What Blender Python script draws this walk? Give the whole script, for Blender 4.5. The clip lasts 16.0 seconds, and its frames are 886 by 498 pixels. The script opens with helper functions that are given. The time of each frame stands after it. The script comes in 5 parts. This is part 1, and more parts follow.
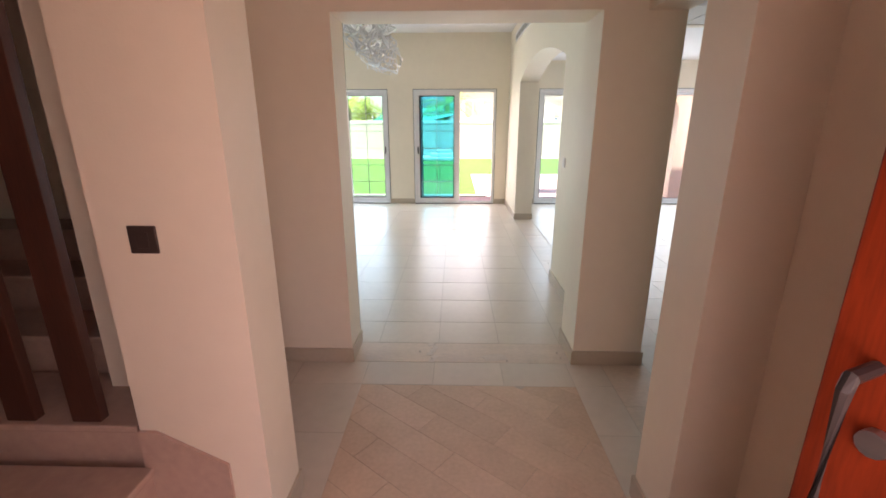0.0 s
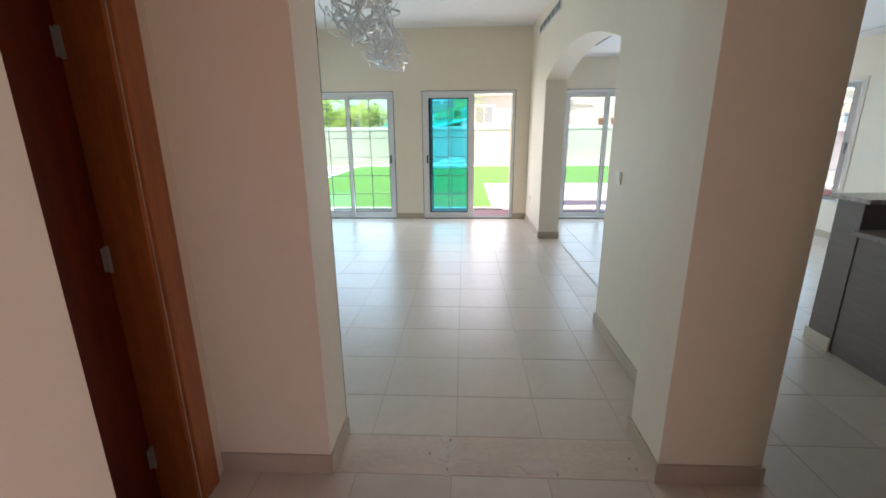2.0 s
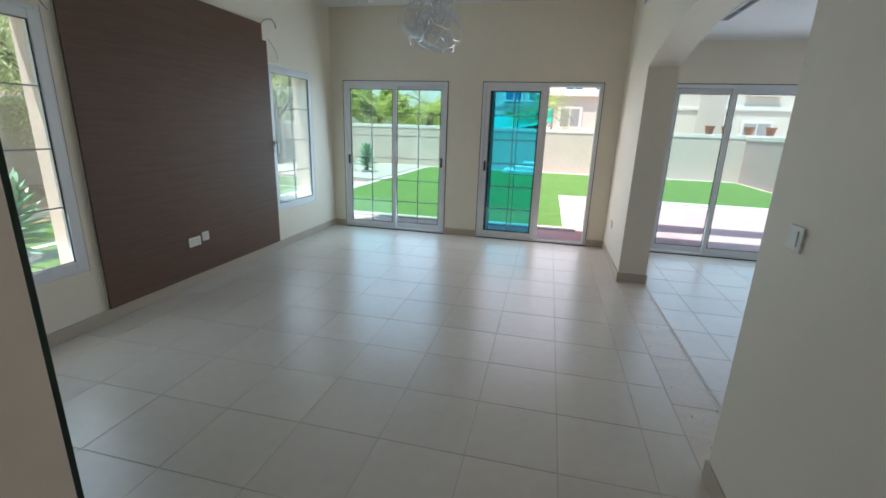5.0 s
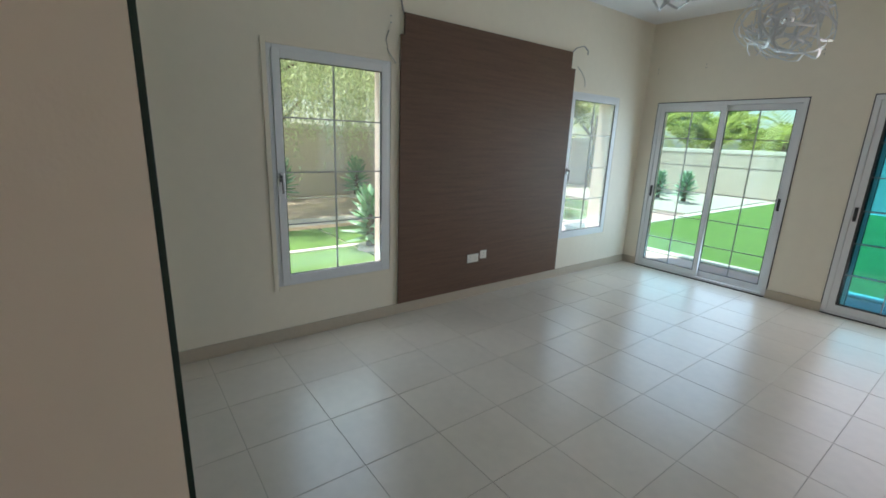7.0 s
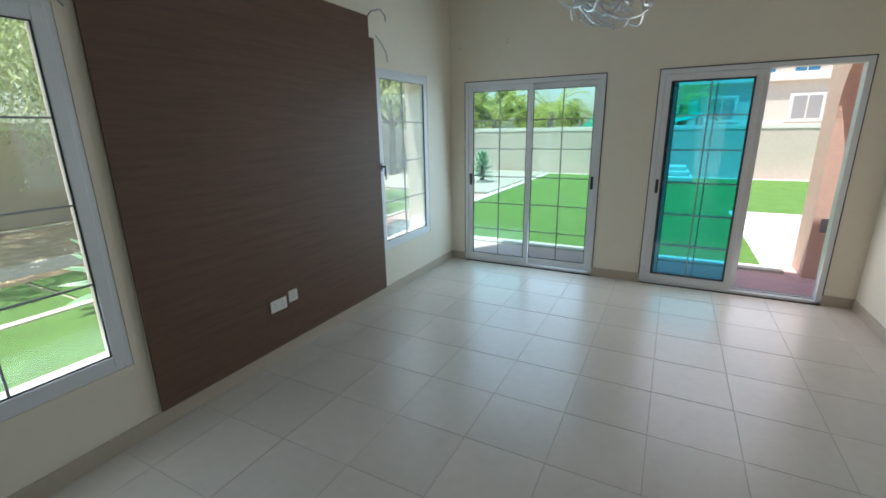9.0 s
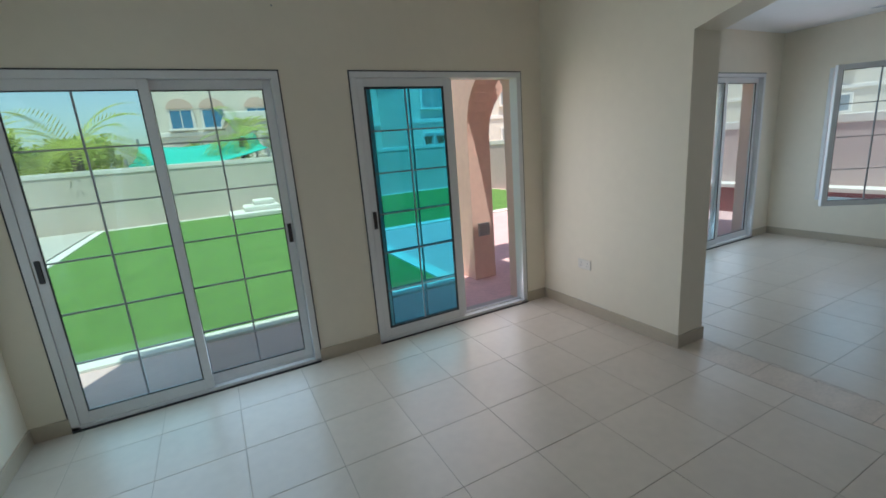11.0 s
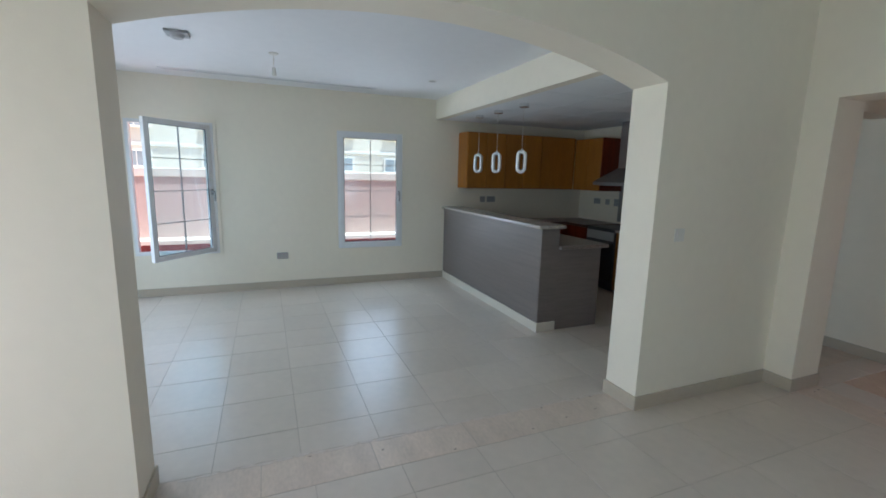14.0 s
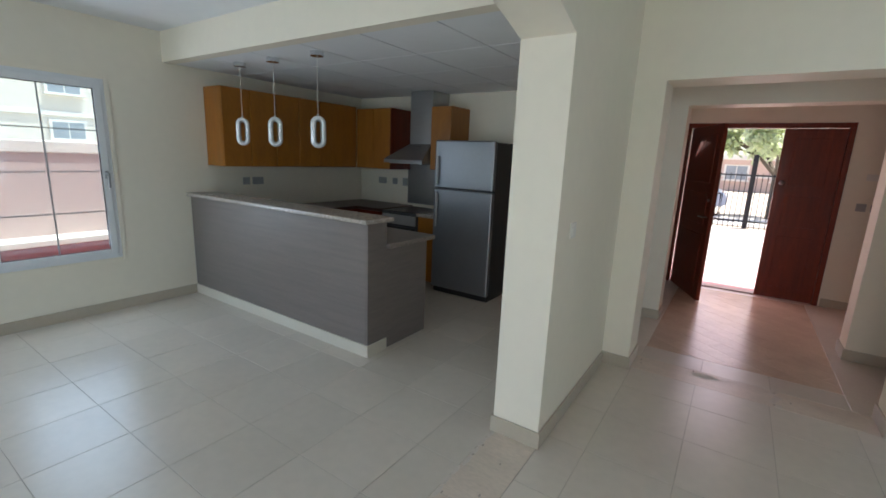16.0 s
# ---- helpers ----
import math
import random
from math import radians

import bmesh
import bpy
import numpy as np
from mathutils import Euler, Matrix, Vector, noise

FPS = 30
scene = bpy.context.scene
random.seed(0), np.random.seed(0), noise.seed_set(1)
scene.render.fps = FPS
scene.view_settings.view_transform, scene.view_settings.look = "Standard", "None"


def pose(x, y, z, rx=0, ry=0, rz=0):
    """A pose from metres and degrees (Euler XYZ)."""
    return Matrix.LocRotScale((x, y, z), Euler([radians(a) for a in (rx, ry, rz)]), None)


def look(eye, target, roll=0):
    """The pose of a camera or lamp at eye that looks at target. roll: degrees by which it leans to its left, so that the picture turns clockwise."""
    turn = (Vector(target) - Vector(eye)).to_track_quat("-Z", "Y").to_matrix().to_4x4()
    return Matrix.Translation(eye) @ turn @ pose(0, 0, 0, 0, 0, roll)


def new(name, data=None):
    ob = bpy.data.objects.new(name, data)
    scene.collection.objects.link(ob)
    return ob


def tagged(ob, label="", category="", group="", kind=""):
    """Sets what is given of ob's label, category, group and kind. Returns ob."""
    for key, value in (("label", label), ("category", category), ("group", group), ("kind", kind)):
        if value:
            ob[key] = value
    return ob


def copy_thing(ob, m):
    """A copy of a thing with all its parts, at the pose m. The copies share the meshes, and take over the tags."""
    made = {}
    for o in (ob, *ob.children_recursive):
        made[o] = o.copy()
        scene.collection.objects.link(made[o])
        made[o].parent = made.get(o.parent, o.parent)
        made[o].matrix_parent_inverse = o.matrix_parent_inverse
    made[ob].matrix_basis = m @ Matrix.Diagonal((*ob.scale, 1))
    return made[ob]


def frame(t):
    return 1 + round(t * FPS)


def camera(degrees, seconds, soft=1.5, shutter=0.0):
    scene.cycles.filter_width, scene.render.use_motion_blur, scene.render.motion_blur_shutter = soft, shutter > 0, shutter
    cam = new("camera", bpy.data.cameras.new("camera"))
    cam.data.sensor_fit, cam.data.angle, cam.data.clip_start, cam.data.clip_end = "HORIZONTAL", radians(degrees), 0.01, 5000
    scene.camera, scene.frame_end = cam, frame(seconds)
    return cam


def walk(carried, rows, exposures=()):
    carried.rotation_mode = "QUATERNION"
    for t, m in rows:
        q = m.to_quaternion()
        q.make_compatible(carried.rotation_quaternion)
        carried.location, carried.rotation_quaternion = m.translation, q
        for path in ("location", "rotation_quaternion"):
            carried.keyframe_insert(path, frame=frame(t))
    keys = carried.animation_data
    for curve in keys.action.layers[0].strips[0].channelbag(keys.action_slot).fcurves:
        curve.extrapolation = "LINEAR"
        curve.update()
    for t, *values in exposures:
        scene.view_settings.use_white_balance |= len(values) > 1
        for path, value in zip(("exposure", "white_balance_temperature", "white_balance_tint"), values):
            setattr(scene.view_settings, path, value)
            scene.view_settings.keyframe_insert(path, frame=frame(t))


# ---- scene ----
cam = camera(91.1, 16.0, soft=1.7)
EXPOSURES = [(0, 1.82, 7350, 20), (0.5, 1.68, 7250, 19), (1.0, 1.53, 6950, 16), (1.5, 1.45, 6700, 14), (3.0, 1.47, 6600, 13), (5.5, 0.69, 6300, 12),
             (7, 0.94, 6550, 12), (8, 0.90, 6500, 11), (10.5, 0.36, 6100, 8), (11.5, 0.28, 6650, 12), (12.5, 0.82, 6400, 13), (13.5, 1.04, 6150, 13), (15, 1.07, 6450, 13), (16, 1.18, 6450, 12)]
PATH = [
    (0, (0.342, -0.194, 1.592), (0.29, 1.724, 1.029), -0.1),
    (0.5, (0.225, 0.078, 1.602), (0.242, 1.997, 1.039), -0.9),
    (1, (0.246, 0.356, 1.584), (0.193, 2.276, 1.029), -1.5),
    (1.5, (0.283, 0.537, 1.591), (0.193, 2.462, 1.058), -1.1),
    (2, (0.265, 0.778, 1.573), (0.169, 2.703, 1.037), -0.5),
    (2.5, (0.269, 1.02, 1.57), (0.145, 2.942, 1.034), -0.2),
    (3, (0.351, 1.258, 1.556), (0.236, 3.184, 1.031), 0.3),
    (3.2, (0.388, 1.337, 1.561), (0.263, 3.264, 1.041), 0.2),
    (5.3, (0.498, 2.356, 1.551), (-0.081, 4.192, 1.009), 2.3),
    (5.5, (0.488, 2.432, 1.57), (-0.215, 4.224, 1.031), 2.5),
    (6, (0.547, 2.553, 1.626), (-0.521, 4.156, 1.086), 2.3),
    (6.5, (0.529, 2.627, 1.619), (-0.839, 3.992, 1.106), 2.3),
    (7, (0.577, 2.695, 1.613), (-0.967, 3.868, 1.125), 2.2),
    (7.5, (0.545, 2.745, 1.622), (-0.943, 3.987, 1.128), 2.0),
    (8, (0.347, 2.881, 1.605), (-0.971, 4.292, 1.087), 1.6),
    (8.2, (0.263, 2.961, 1.636), (-0.991, 4.426, 1.106), 1.2),
    (10.5, (-1.314, 4.847, 1.658), (-0.98, 6.749, 1.138), -4.5),
    (11, (-1.477, 5.194, 1.6), (-0.592, 6.926, 1.133), -4.5),
    (11.5, (-1.683, 5.617, 1.537), (-0.137, 6.824, 1.146), -3.8),
    (12, (-1.757, 5.853, 1.57), (0.171, 6.243, 1.206), -1.1),
    (12.5, (-1.639, 6.06, 1.572), (0.338, 5.907, 1.308), 0.9),
    (13, (-1.428, 6.299, 1.576), (0.494, 5.819, 1.306), 2.0),
    (13.5, (-1.122, 6.411, 1.564), (0.758, 5.801, 1.262), 1.5),
    (14, (-0.727, 6.473, 1.584), (1.098, 5.726, 1.248), 1.4),
    (14.5, (-0.326, 6.539, 1.572), (1.363, 5.52, 1.242), 1.6),
    (15, (0.036, 6.413, 1.565), (1.548, 5.15, 1.223), 1.1),
    (15.5, (0.335, 6.312, 1.572), (1.604, 4.807, 1.217), 1.3),
    (16, (0.625, 6.29, 1.592), (1.71, 4.662, 1.178), 2.4),
]
walk(cam, [(t, look(eye, target, roll)) for t, eye, target, roll in PATH], EXPOSURES)

# ---- world, sun, sky light through the openings ----
world = bpy.data.worlds.new("world")
scene.world = world
world.use_nodes = True
wn = world.node_tree
sky = wn.nodes.new("ShaderNodeTexSky")
sky.sky_type, sky.sun_disc = "NISHITA", False
sky.sun_elevation, sky.sun_rotation = radians(73), radians(211)
sky.dust_density, sky.air_density = 1.6, 1.0
wn.links.new(sky.outputs[0], wn.nodes["Background"].inputs[0])
wn.nodes["Background"].inputs[1].default_value = 0.15
sun = new("sun", bpy.data.lights.new("sun", "SUN"))
sun.data.energy, sun.data.angle, sun.data.color = 4.7, radians(0.6), (1.0, 0.96, 0.9)
sun.matrix_world = look((-2.2, -3.6, 14.0), (0, 0, 0))


def sky_lamp(x, y, z, tx, ty, w, h, watts, color=(0.61, 0.81, 1.0), drop=0.12):
    """Skylight coming in by one opening."""
    ob = new("opening_light", bpy.data.lights.new("opening_light", "AREA"))
    ob.data.shape, ob.data.size, ob.data.size_y = "RECTANGLE", w, h
    ob.data.energy, ob.data.color = watts, color
    ob.matrix_world = look((x, y, z), (x + tx, y + ty, z - drop))
    return ob


YFRONT = -0.66
sky_lamp(-1.74, 8.44, 1.1, 0, -1, 1.4, 1.95, 11.3, (0.55, 0.78, 1.0))
sky_lamp(0.33, 8.44, 1.1, 0, -1, 1.4, 1.95, 9.8, (0.93, 0.88, 0.93))
sky_lamp(3.5, 8.44, 1.1, 0, -1, 3.0, 1.95, 15.5)
sky_lamp(-2.66, 4.11, 1.35, 1, 0, 0.85, 1.55, 4.8)
sky_lamp(-2.66, 7.41, 1.35, 1, 0, 0.85, 1.55, 2.6)
sky_lamp(5.40, 5.07, 1.35, -1, 0, 0.75, 1.4, 5)
sky_lamp(5.40, 7.50, 1.35, -1, 0, 0.75, 1.4, 3.8)
sky_lamp(0.68, YFRONT, 1.1, 0, 1, 0.95, 1.9, 5.9, (1.0, 0.63, 0.58), 0.6)


# ---- materials ----
def mat(name, color, rough=0.5, metal=0.0, var=0.08, scale=6.0, bump=0.0, bscale=60.0, stretch=None, spec=0.5, rand=0.0, coat=0.0,
        dark=None, island=False, world_co=False, rvar=0.2, thin=0.0):
    m = bpy.data.materials.new(name)
    m.use_nodes = True
    t = m.node_tree
    b = t.nodes["Principled BSDF"]
    b.inputs["Roughness"].default_value, b.inputs["Metallic"].default_value = rough, metal
    b.inputs["Specular IOR Level"].default_value = spec
    b.inputs["Coat Weight"].default_value = coat
    co = t.nodes.new("ShaderNodeTexCoord")
    mp = t.nodes.new("ShaderNodeMapping")
    mp.inputs["Scale"].default_value = stretch or (1, 1, 1)
    t.links.new(t.nodes.new("ShaderNodeNewGeometry").outputs["Position"] if world_co else co.outputs["Object"], mp.inputs[0])

    def noise_tex(sc, detail):
        n = t.nodes.new("ShaderNodeTexNoise")
        n.inputs["Scale"].default_value, n.inputs["Detail"].default_value = sc, detail
        t.links.new(mp.outputs[0], n.inputs["Vector"])
        return n
    a, f = noise_tex(scale, 4), noise_tex(scale * 9, 3)
    add = t.nodes.new("ShaderNodeMath")
    add.operation = "MULTIPLY_ADD"
    t.links.new(f.outputs[0], add.inputs[0])
    add.inputs[1].default_value = 0.45
    half = t.nodes.new("ShaderNodeMath")
    half.operation = "MULTIPLY"
    half.inputs[1].default_value = 0.55
    t.links.new(a.outputs[0], half.inputs[0])
    t.links.new(half.outputs[0], add.inputs[2])
    ramp = t.nodes.new("ShaderNodeValToRGB")
    ramp.color_ramp.elements[0].position, ramp.color_ramp.elements[1].position = 0.32, 0.68
    lo = dark or tuple(c * (1 - var) for c in color)
    ramp.color_ramp.elements[0].color = (*lo, 1)
    ramp.color_ramp.elements[1].color = (*[min(1, c * (1 + var * 0.6)) for c in color], 1)
    t.links.new(add.outputs[0], ramp.inputs[0])
    out = ramp.outputs[0]
    if rand:
        info = t.nodes.new("ShaderNodeNewGeometry" if island else "ShaderNodeObjectInfo")
        mr = t.nodes.new("ShaderNodeMapRange")
        mr.inputs[3].default_value, mr.inputs[4].default_value = 1 - rand, 1 + rand
        t.links.new(info.outputs["Random Per Island" if island else "Random"], mr.inputs[0])
        hsv = t.nodes.new("ShaderNodeHueSaturation")
        t.links.new(mr.outputs[0], hsv.inputs["Value"])
        t.links.new(out, hsv.inputs["Color"])
        out = hsv.outputs[0]
    t.links.new(out, b.inputs["Base Color"])
    rr = t.nodes.new("ShaderNodeMapRange")
    rr.inputs[3].default_value, rr.inputs[4].default_value = max(0.02, rough * (1 - rvar)), min(1, rough * (1 + rvar))
    t.links.new(a.outputs[0], rr.inputs[0])
    t.links.new(rr.outputs[0], b.inputs["Roughness"])
    if bump:
        bp = t.nodes.new("ShaderNodeBump")
        bp.inputs["Strength"].default_value, bp.inputs["Distance"].default_value = bump, 0.01
        n = noise_tex(bscale, 5)
        t.links.new(n.outputs[0], bp.inputs["Height"])
        t.links.new(bp.outputs[0], b.inputs["Normal"])
    if thin:
        tl, mx = t.nodes.new("ShaderNodeBsdfTranslucent"), t.nodes.new("ShaderNodeMixShader")
        mx.inputs[0].default_value = thin
        t.links.new(out, tl.inputs[0])
        t.links.new(b.outputs[0], mx.inputs[1])
        t.links.new(tl.outputs[0], mx.inputs[2])
        t.links.new(mx.outputs[0], t.nodes["Material Output"].inputs[0])
    return m


def glass(name, tint, gloss=1.0, dust_haze=0.04):
    m = bpy.data.materials.new(name)
    m.use_nodes = True
    t = m.node_tree
    t.nodes.remove(t.nodes["Principled BSDF"])
    tr, gl = t.nodes.new("ShaderNodeBsdfTransparent"), t.nodes.new("ShaderNodeBsdfGlossy")
    tr.inputs[0].default_value = (*tint, 1)
    gl.inputs["Roughness"].default_value = 0.02
    lw, mx = t.nodes.new("ShaderNodeLayerWeight"), t.nodes.new("ShaderNodeMixShader")
    lw.inputs[0].default_value = 0.5
    pw, ml = t.nodes.new("ShaderNodeMath"), t.nodes.new("ShaderNodeMath")
    pw.operation, ml.operation = "POWER", "MULTIPLY_ADD"
    pw.inputs[1].default_value = 4.0
    ml.inputs[1].default_value, ml.inputs[2].default_value = 0.45 * gloss, 0.025 * gloss
    t.links.new(lw.outputs["Facing"], pw.inputs[0])
    t.links.new(pw.outputs[0], ml.inputs[0])
    t.links.new(ml.outputs[0], mx.inputs[0])
    t.links.new(tr.outputs[0], mx.inputs[1])
    t.links.new(gl.outputs[0], mx.inputs[2])
    # thin film that daylight shines through: dust, and haze added to lift darks
    tl, dm = t.nodes.new("ShaderNodeBsdfTranslucent"), t.nodes.new("ShaderNodeMixShader")
    tl.inputs[0].default_value = (0.75, 0.80, 0.80, 1)
    nz, mr = t.nodes.new("ShaderNodeTexNoise"), t.nodes.new("ShaderNodeMapRange")
    nz.inputs["Scale"].default_value = 3.0
    mr.inputs[3].default_value, mr.inputs[4].default_value = dust_haze * 0.7, dust_haze * 1.3
    t.links.new(nz.outputs[0], mr.inputs[0])
    t.links.new(mr.outputs[0], dm.inputs[0])
    t.links.new(mx.outputs[0], dm.inputs[1])
    t.links.new(tl.outputs[0], dm.inputs[2])
    t.links.new(dm.outputs[0], t.nodes["Material Output"].inputs[0])
    return m


PAINT = mat("cream_wall_paint", (0.83, 0.75, 0.615), 0.62, var=0.03, scale=1.3, bump=0.06, bscale=90)
CEIL = mat("ceiling_paint", (0.82, 0.81, 0.80), 0.8, var=0.03, scale=1.0, bump=0.03)
RENDER = mat("pink_outer_render", (0.78, 0.54, 0.44), 0.85, var=0.07, scale=1.5, bump=0.3, bscale=40)
PALEPINK = mat("pale_pink_render", (0.74, 0.61, 0.53), 0.85, var=0.06, scale=1.5, bump=0.3, bscale=40)
GROUT = mat("grout", (0.46, 0.40, 0.33), 0.6, var=0.1, scale=20)
TILE = mat("beige_floor_tile", (0.63, 0.555, 0.468), 0.297, var=0.07, scale=1.7, rand=0.035, spec=0.72, world_co=True, rvar=0.05)
STRIP = mat("travertine_strip", (0.66, 0.55, 0.45), 0.33, var=0.16, scale=5, rand=0.03, stretch=(0.6, 1.4, 1), world_co=True, rvar=0.1)
PLANK = mat("pink_stone_plank", (0.66, 0.50, 0.38), 0.24, var=0.12, scale=5, rand=0.05, world_co=True, rvar=0.1)
SKIRT = mat("skirting_tile", (0.50, 0.425, 0.33), 0.37, var=0.06, scale=4)
BARBASE = mat("pale_bar_skirting", (0.66, 0.60, 0.51), 0.4, var=0.05)
ALU = mat("silver_aluminium", (0.76, 0.76, 0.765), 0.36, metal=0.08, var=0.04, scale=8)
ALU_DARK = mat("dark_gasket_and_gap_shade", (0.035, 0.036, 0.04), 0.5, var=0.05)
BAR_M = mat("glazing_bar", (0.30, 0.31, 0.33), 0.4, metal=0.2, var=0.05)
PANEL = mat("dark_walnut_panel", (0.145, 0.080, 0.052), 0.52, spec=0.32, var=0.25, scale=4, stretch=(1, 0.5, 9), bump=0.05, bscale=40)
LAMIN = mat("grey_oak_laminate", (0.20, 0.165, 0.15), 0.42, var=0.16, scale=4, stretch=(0.5, 1, 9), bump=0.05)
ORANGE = mat("orange_beech", (0.36, 0.13, 0.014), 0.35, var=0.2, scale=5, stretch=(3, 3, 0.6), rand=0.05)
MAHOG = mat("mahogany", (0.17, 0.022, 0.006), 0.4, spec=0.3, var=0.4, scale=4, stretch=(6, 6, 0.5), coat=0.08)
CASING = mat("reddish_wood_casing", (0.41, 0.125, 0.034), 0.34, var=0.3, scale=4, stretch=(6, 6, 0.5), coat=0.3)
DKWOOD = mat("dark_slat_wood", (0.075, 0.03, 0.02), 0.4, var=0.3, scale=4, stretch=(5, 5, 0.5))
GRANITE = mat("speckled_granite", (0.46, 0.40, 0.35), 0.2, var=0.5, scale=45)
GRANITE_M = mat("brown_grey_granite", (0.27, 0.225, 0.195), 0.3, var=0.5, scale=45)
GRANITE_D = mat("dark_red_granite", (0.09, 0.035, 0.028), 0.33, var=0.6, scale=45)
STEEL = mat("brushed_steel", (0.38, 0.38, 0.385), 0.3, metal=0.9, var=0.08, scale=5, stretch=(1, 1, 14))
SILVER = mat("silver_fridge_paint", (0.27, 0.275, 0.29), 0.34, metal=0.55, var=0.05, scale=4)
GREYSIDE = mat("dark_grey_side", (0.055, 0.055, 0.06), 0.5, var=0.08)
CHROME = mat("chrome", (0.75, 0.75, 0.76), 0.12, metal=1.0, var=0.03)
SATIN = mat("satin_silver_lamp", (0.80, 0.80, 0.80), 0.3, metal=0.45, var=0.04)
WIRE_ALU = mat("aluminium_wire", (0.70, 0.70, 0.70), 0.36, metal=0.7, var=0.08)
PLASTIC = mat("white_plastic", (0.74, 0.70, 0.63), 0.35, var=0.03)
GREYPL = mat("grey_plastic", (0.36, 0.35, 0.34), 0.4, var=0.05)
BLACK = mat("black_plastic", (0.025, 0.022, 0.022), 0.35, var=0.1)
BROWNPL = mat("brown_metal_plate", (0.07, 0.05, 0.045), 0.35, metal=0.3, var=0.1)
MARBLE = mat("pink_marble", (0.55, 0.40, 0.33), 0.25, var=0.12, scale=3)
TURF = mat("artificial_turf", (0.125, 0.245, 0.06), 0.9, var=0.25, scale=3, bump=1.0, bscale=180, spec=0.15)
PAVER = mat("pink_paver", (0.64, 0.41, 0.39), 0.8, var=0.15, scale=2.5, bump=0.25, rand=0.06)
PALE = mat("pale_paving", (0.46, 0.415, 0.375), 0.85, var=0.1, scale=2, bump=0.2)
KERB = mat("white_kerb_stone", (0.68, 0.64, 0.58), 0.8, var=0.08, scale=5, bump=0.2)
SAND = mat("sandy_ground", (0.50, 0.42, 0.33), 0.95, var=0.15, scale=0.6, bump=0.4, bscale=20)
GRAVEL = mat("pale_gravel", (0.56, 0.52, 0.47), 0.95, var=0.35, scale=14, bump=1.0, bscale=60)
MULCH = mat("bark_and_pebbles", (0.46, 0.36, 0.28), 0.95, var=0.55, scale=6, bump=1.0, bscale=40)
EARTH = mat("orange_earth", (0.58, 0.40, 0.24), 0.95, var=0.3, scale=7, bump=0.8, bscale=40)
GWALL = mat("garden_wall_render", (0.62, 0.53, 0.46), 0.9, var=0.07, scale=1.2, bump=0.3, bscale=35)
GCAP = mat("wall_cap", (0.76, 0.71, 0.65), 0.85, var=0.06, scale=2)
PWALL = mat("pink_garden_wall", (0.56, 0.43, 0.40), 0.9, var=0.07, scale=1.2, bump=0.3, bscale=35)
VILLA = mat("villa_render", (0.70, 0.63, 0.54), 0.9, var=0.06, scale=0.8, bump=0.2)
VILLA_P = mat("villa_pink_render", (0.62, 0.44, 0.36), 0.9, var=0.06, scale=0.8, bump=0.2)
BLUEWIN = mat("blue_tinted_window", (0.05, 0.20, 0.36), 0.12, var=0.2, scale=2)
PALEWIN = mat("pale_reflecting_window", (0.30, 0.33, 0.36), 0.15, var=0.2, scale=2)
DARKWIN = mat("dark_window", (0.16, 0.17, 0.18), 0.12, var=0.2, scale=2)
NET = mat("turquoise_shade_net", (0.015, 0.42, 0.33), 0.85, var=0.15, scale=5)
ROOFT = mat("terracotta_roof", (0.40, 0.17, 0.10), 0.85, var=0.2, scale=8)
MAROON = mat("maroon_paint", (0.22, 0.05, 0.05), 0.7, var=0.15, scale=3)
BARK = mat("bark", (0.16, 0.12, 0.085), 0.9, var=0.35, scale=9, bump=0.8, bscale=30)
LEAF = mat("tree_leaves", (0.40, 0.48, 0.13), 0.6, var=0.35, scale=1.5, rand=0.25, island=True, spec=0.3, thin=0.6)
LEAF_Y = mat("pale_willow_leaves", (0.66, 0.72, 0.46), 0.6, var=0.3, scale=1.5, rand=0.25, island=True, spec=0.3, thin=0.6)
PALMLEAF = mat("palm_leaves", (0.52, 0.58, 0.16), 0.5, var=0.3, scale=2, rand=0.25, island=True, spec=0.3, thin=0.6)
AGAVE = mat("agave_green", (0.25, 0.44, 0.27), 0.40, var=0.3, scale=6, rand=0.2, island=True)
IRON = mat("black_iron", (0.02, 0.02, 0.022), 0.5, metal=0.3, var=0.1)
CARP = mat("grey_car_paint", (0.42, 0.48, 0.58), 0.2, coat=0.6, var=0.05)
DUSTY = glass("dusty_window_glass", (0.96, 1.0, 0.98), 1.0, 0.055)
# stronger film puts the whitish reflection on window 2 into its glass
HAZY = glass("hazy_window_glass", (0.92, 1.0, 0.98), 1.3, 0.2)
CLEAR = glass("clear_glass", (0.77, 0.93, 0.90))
COOL = glass("pale_blue_glass", (0.84, 0.95, 0.97))
TINT = glass("turquoise_tinted_glass", (0.48, 0.86, 0.93), 1.0, 0.015)
GLASS_EDGE = mat("green_black_glass", (0.012, 0.03, 0.022), 0.06, var=0.05)


# ---- builders ----
def bx(bm, x0, x1, y0, y1, z0, z1, bev=0.0, m=None):
    r = bmesh.ops.create_cube(bm, size=1.0)
    vs = r["verts"]
    c = Vector(((x0 + x1) / 2, (y0 + y1) / 2, (z0 + z1) / 2))
    for v in vs:
        v.co = Vector((v.co.x * (x1 - x0), v.co.y * (y1 - y0), v.co.z * (z1 - z0))) + c
    if bev:
        es = list({e for v in vs for e in v.link_edges})
        r2 = bmesh.ops.bevel(bm, geom=es, offset=bev, segments=2, affect="EDGES", profile=0.5)
        vs = list({v for f in r2["faces"] for v in f.verts} | {v for v in vs if v.is_valid})
    if m is not None:
        bmesh.ops.transform(bm, matrix=m, verts=vs)
    return vs


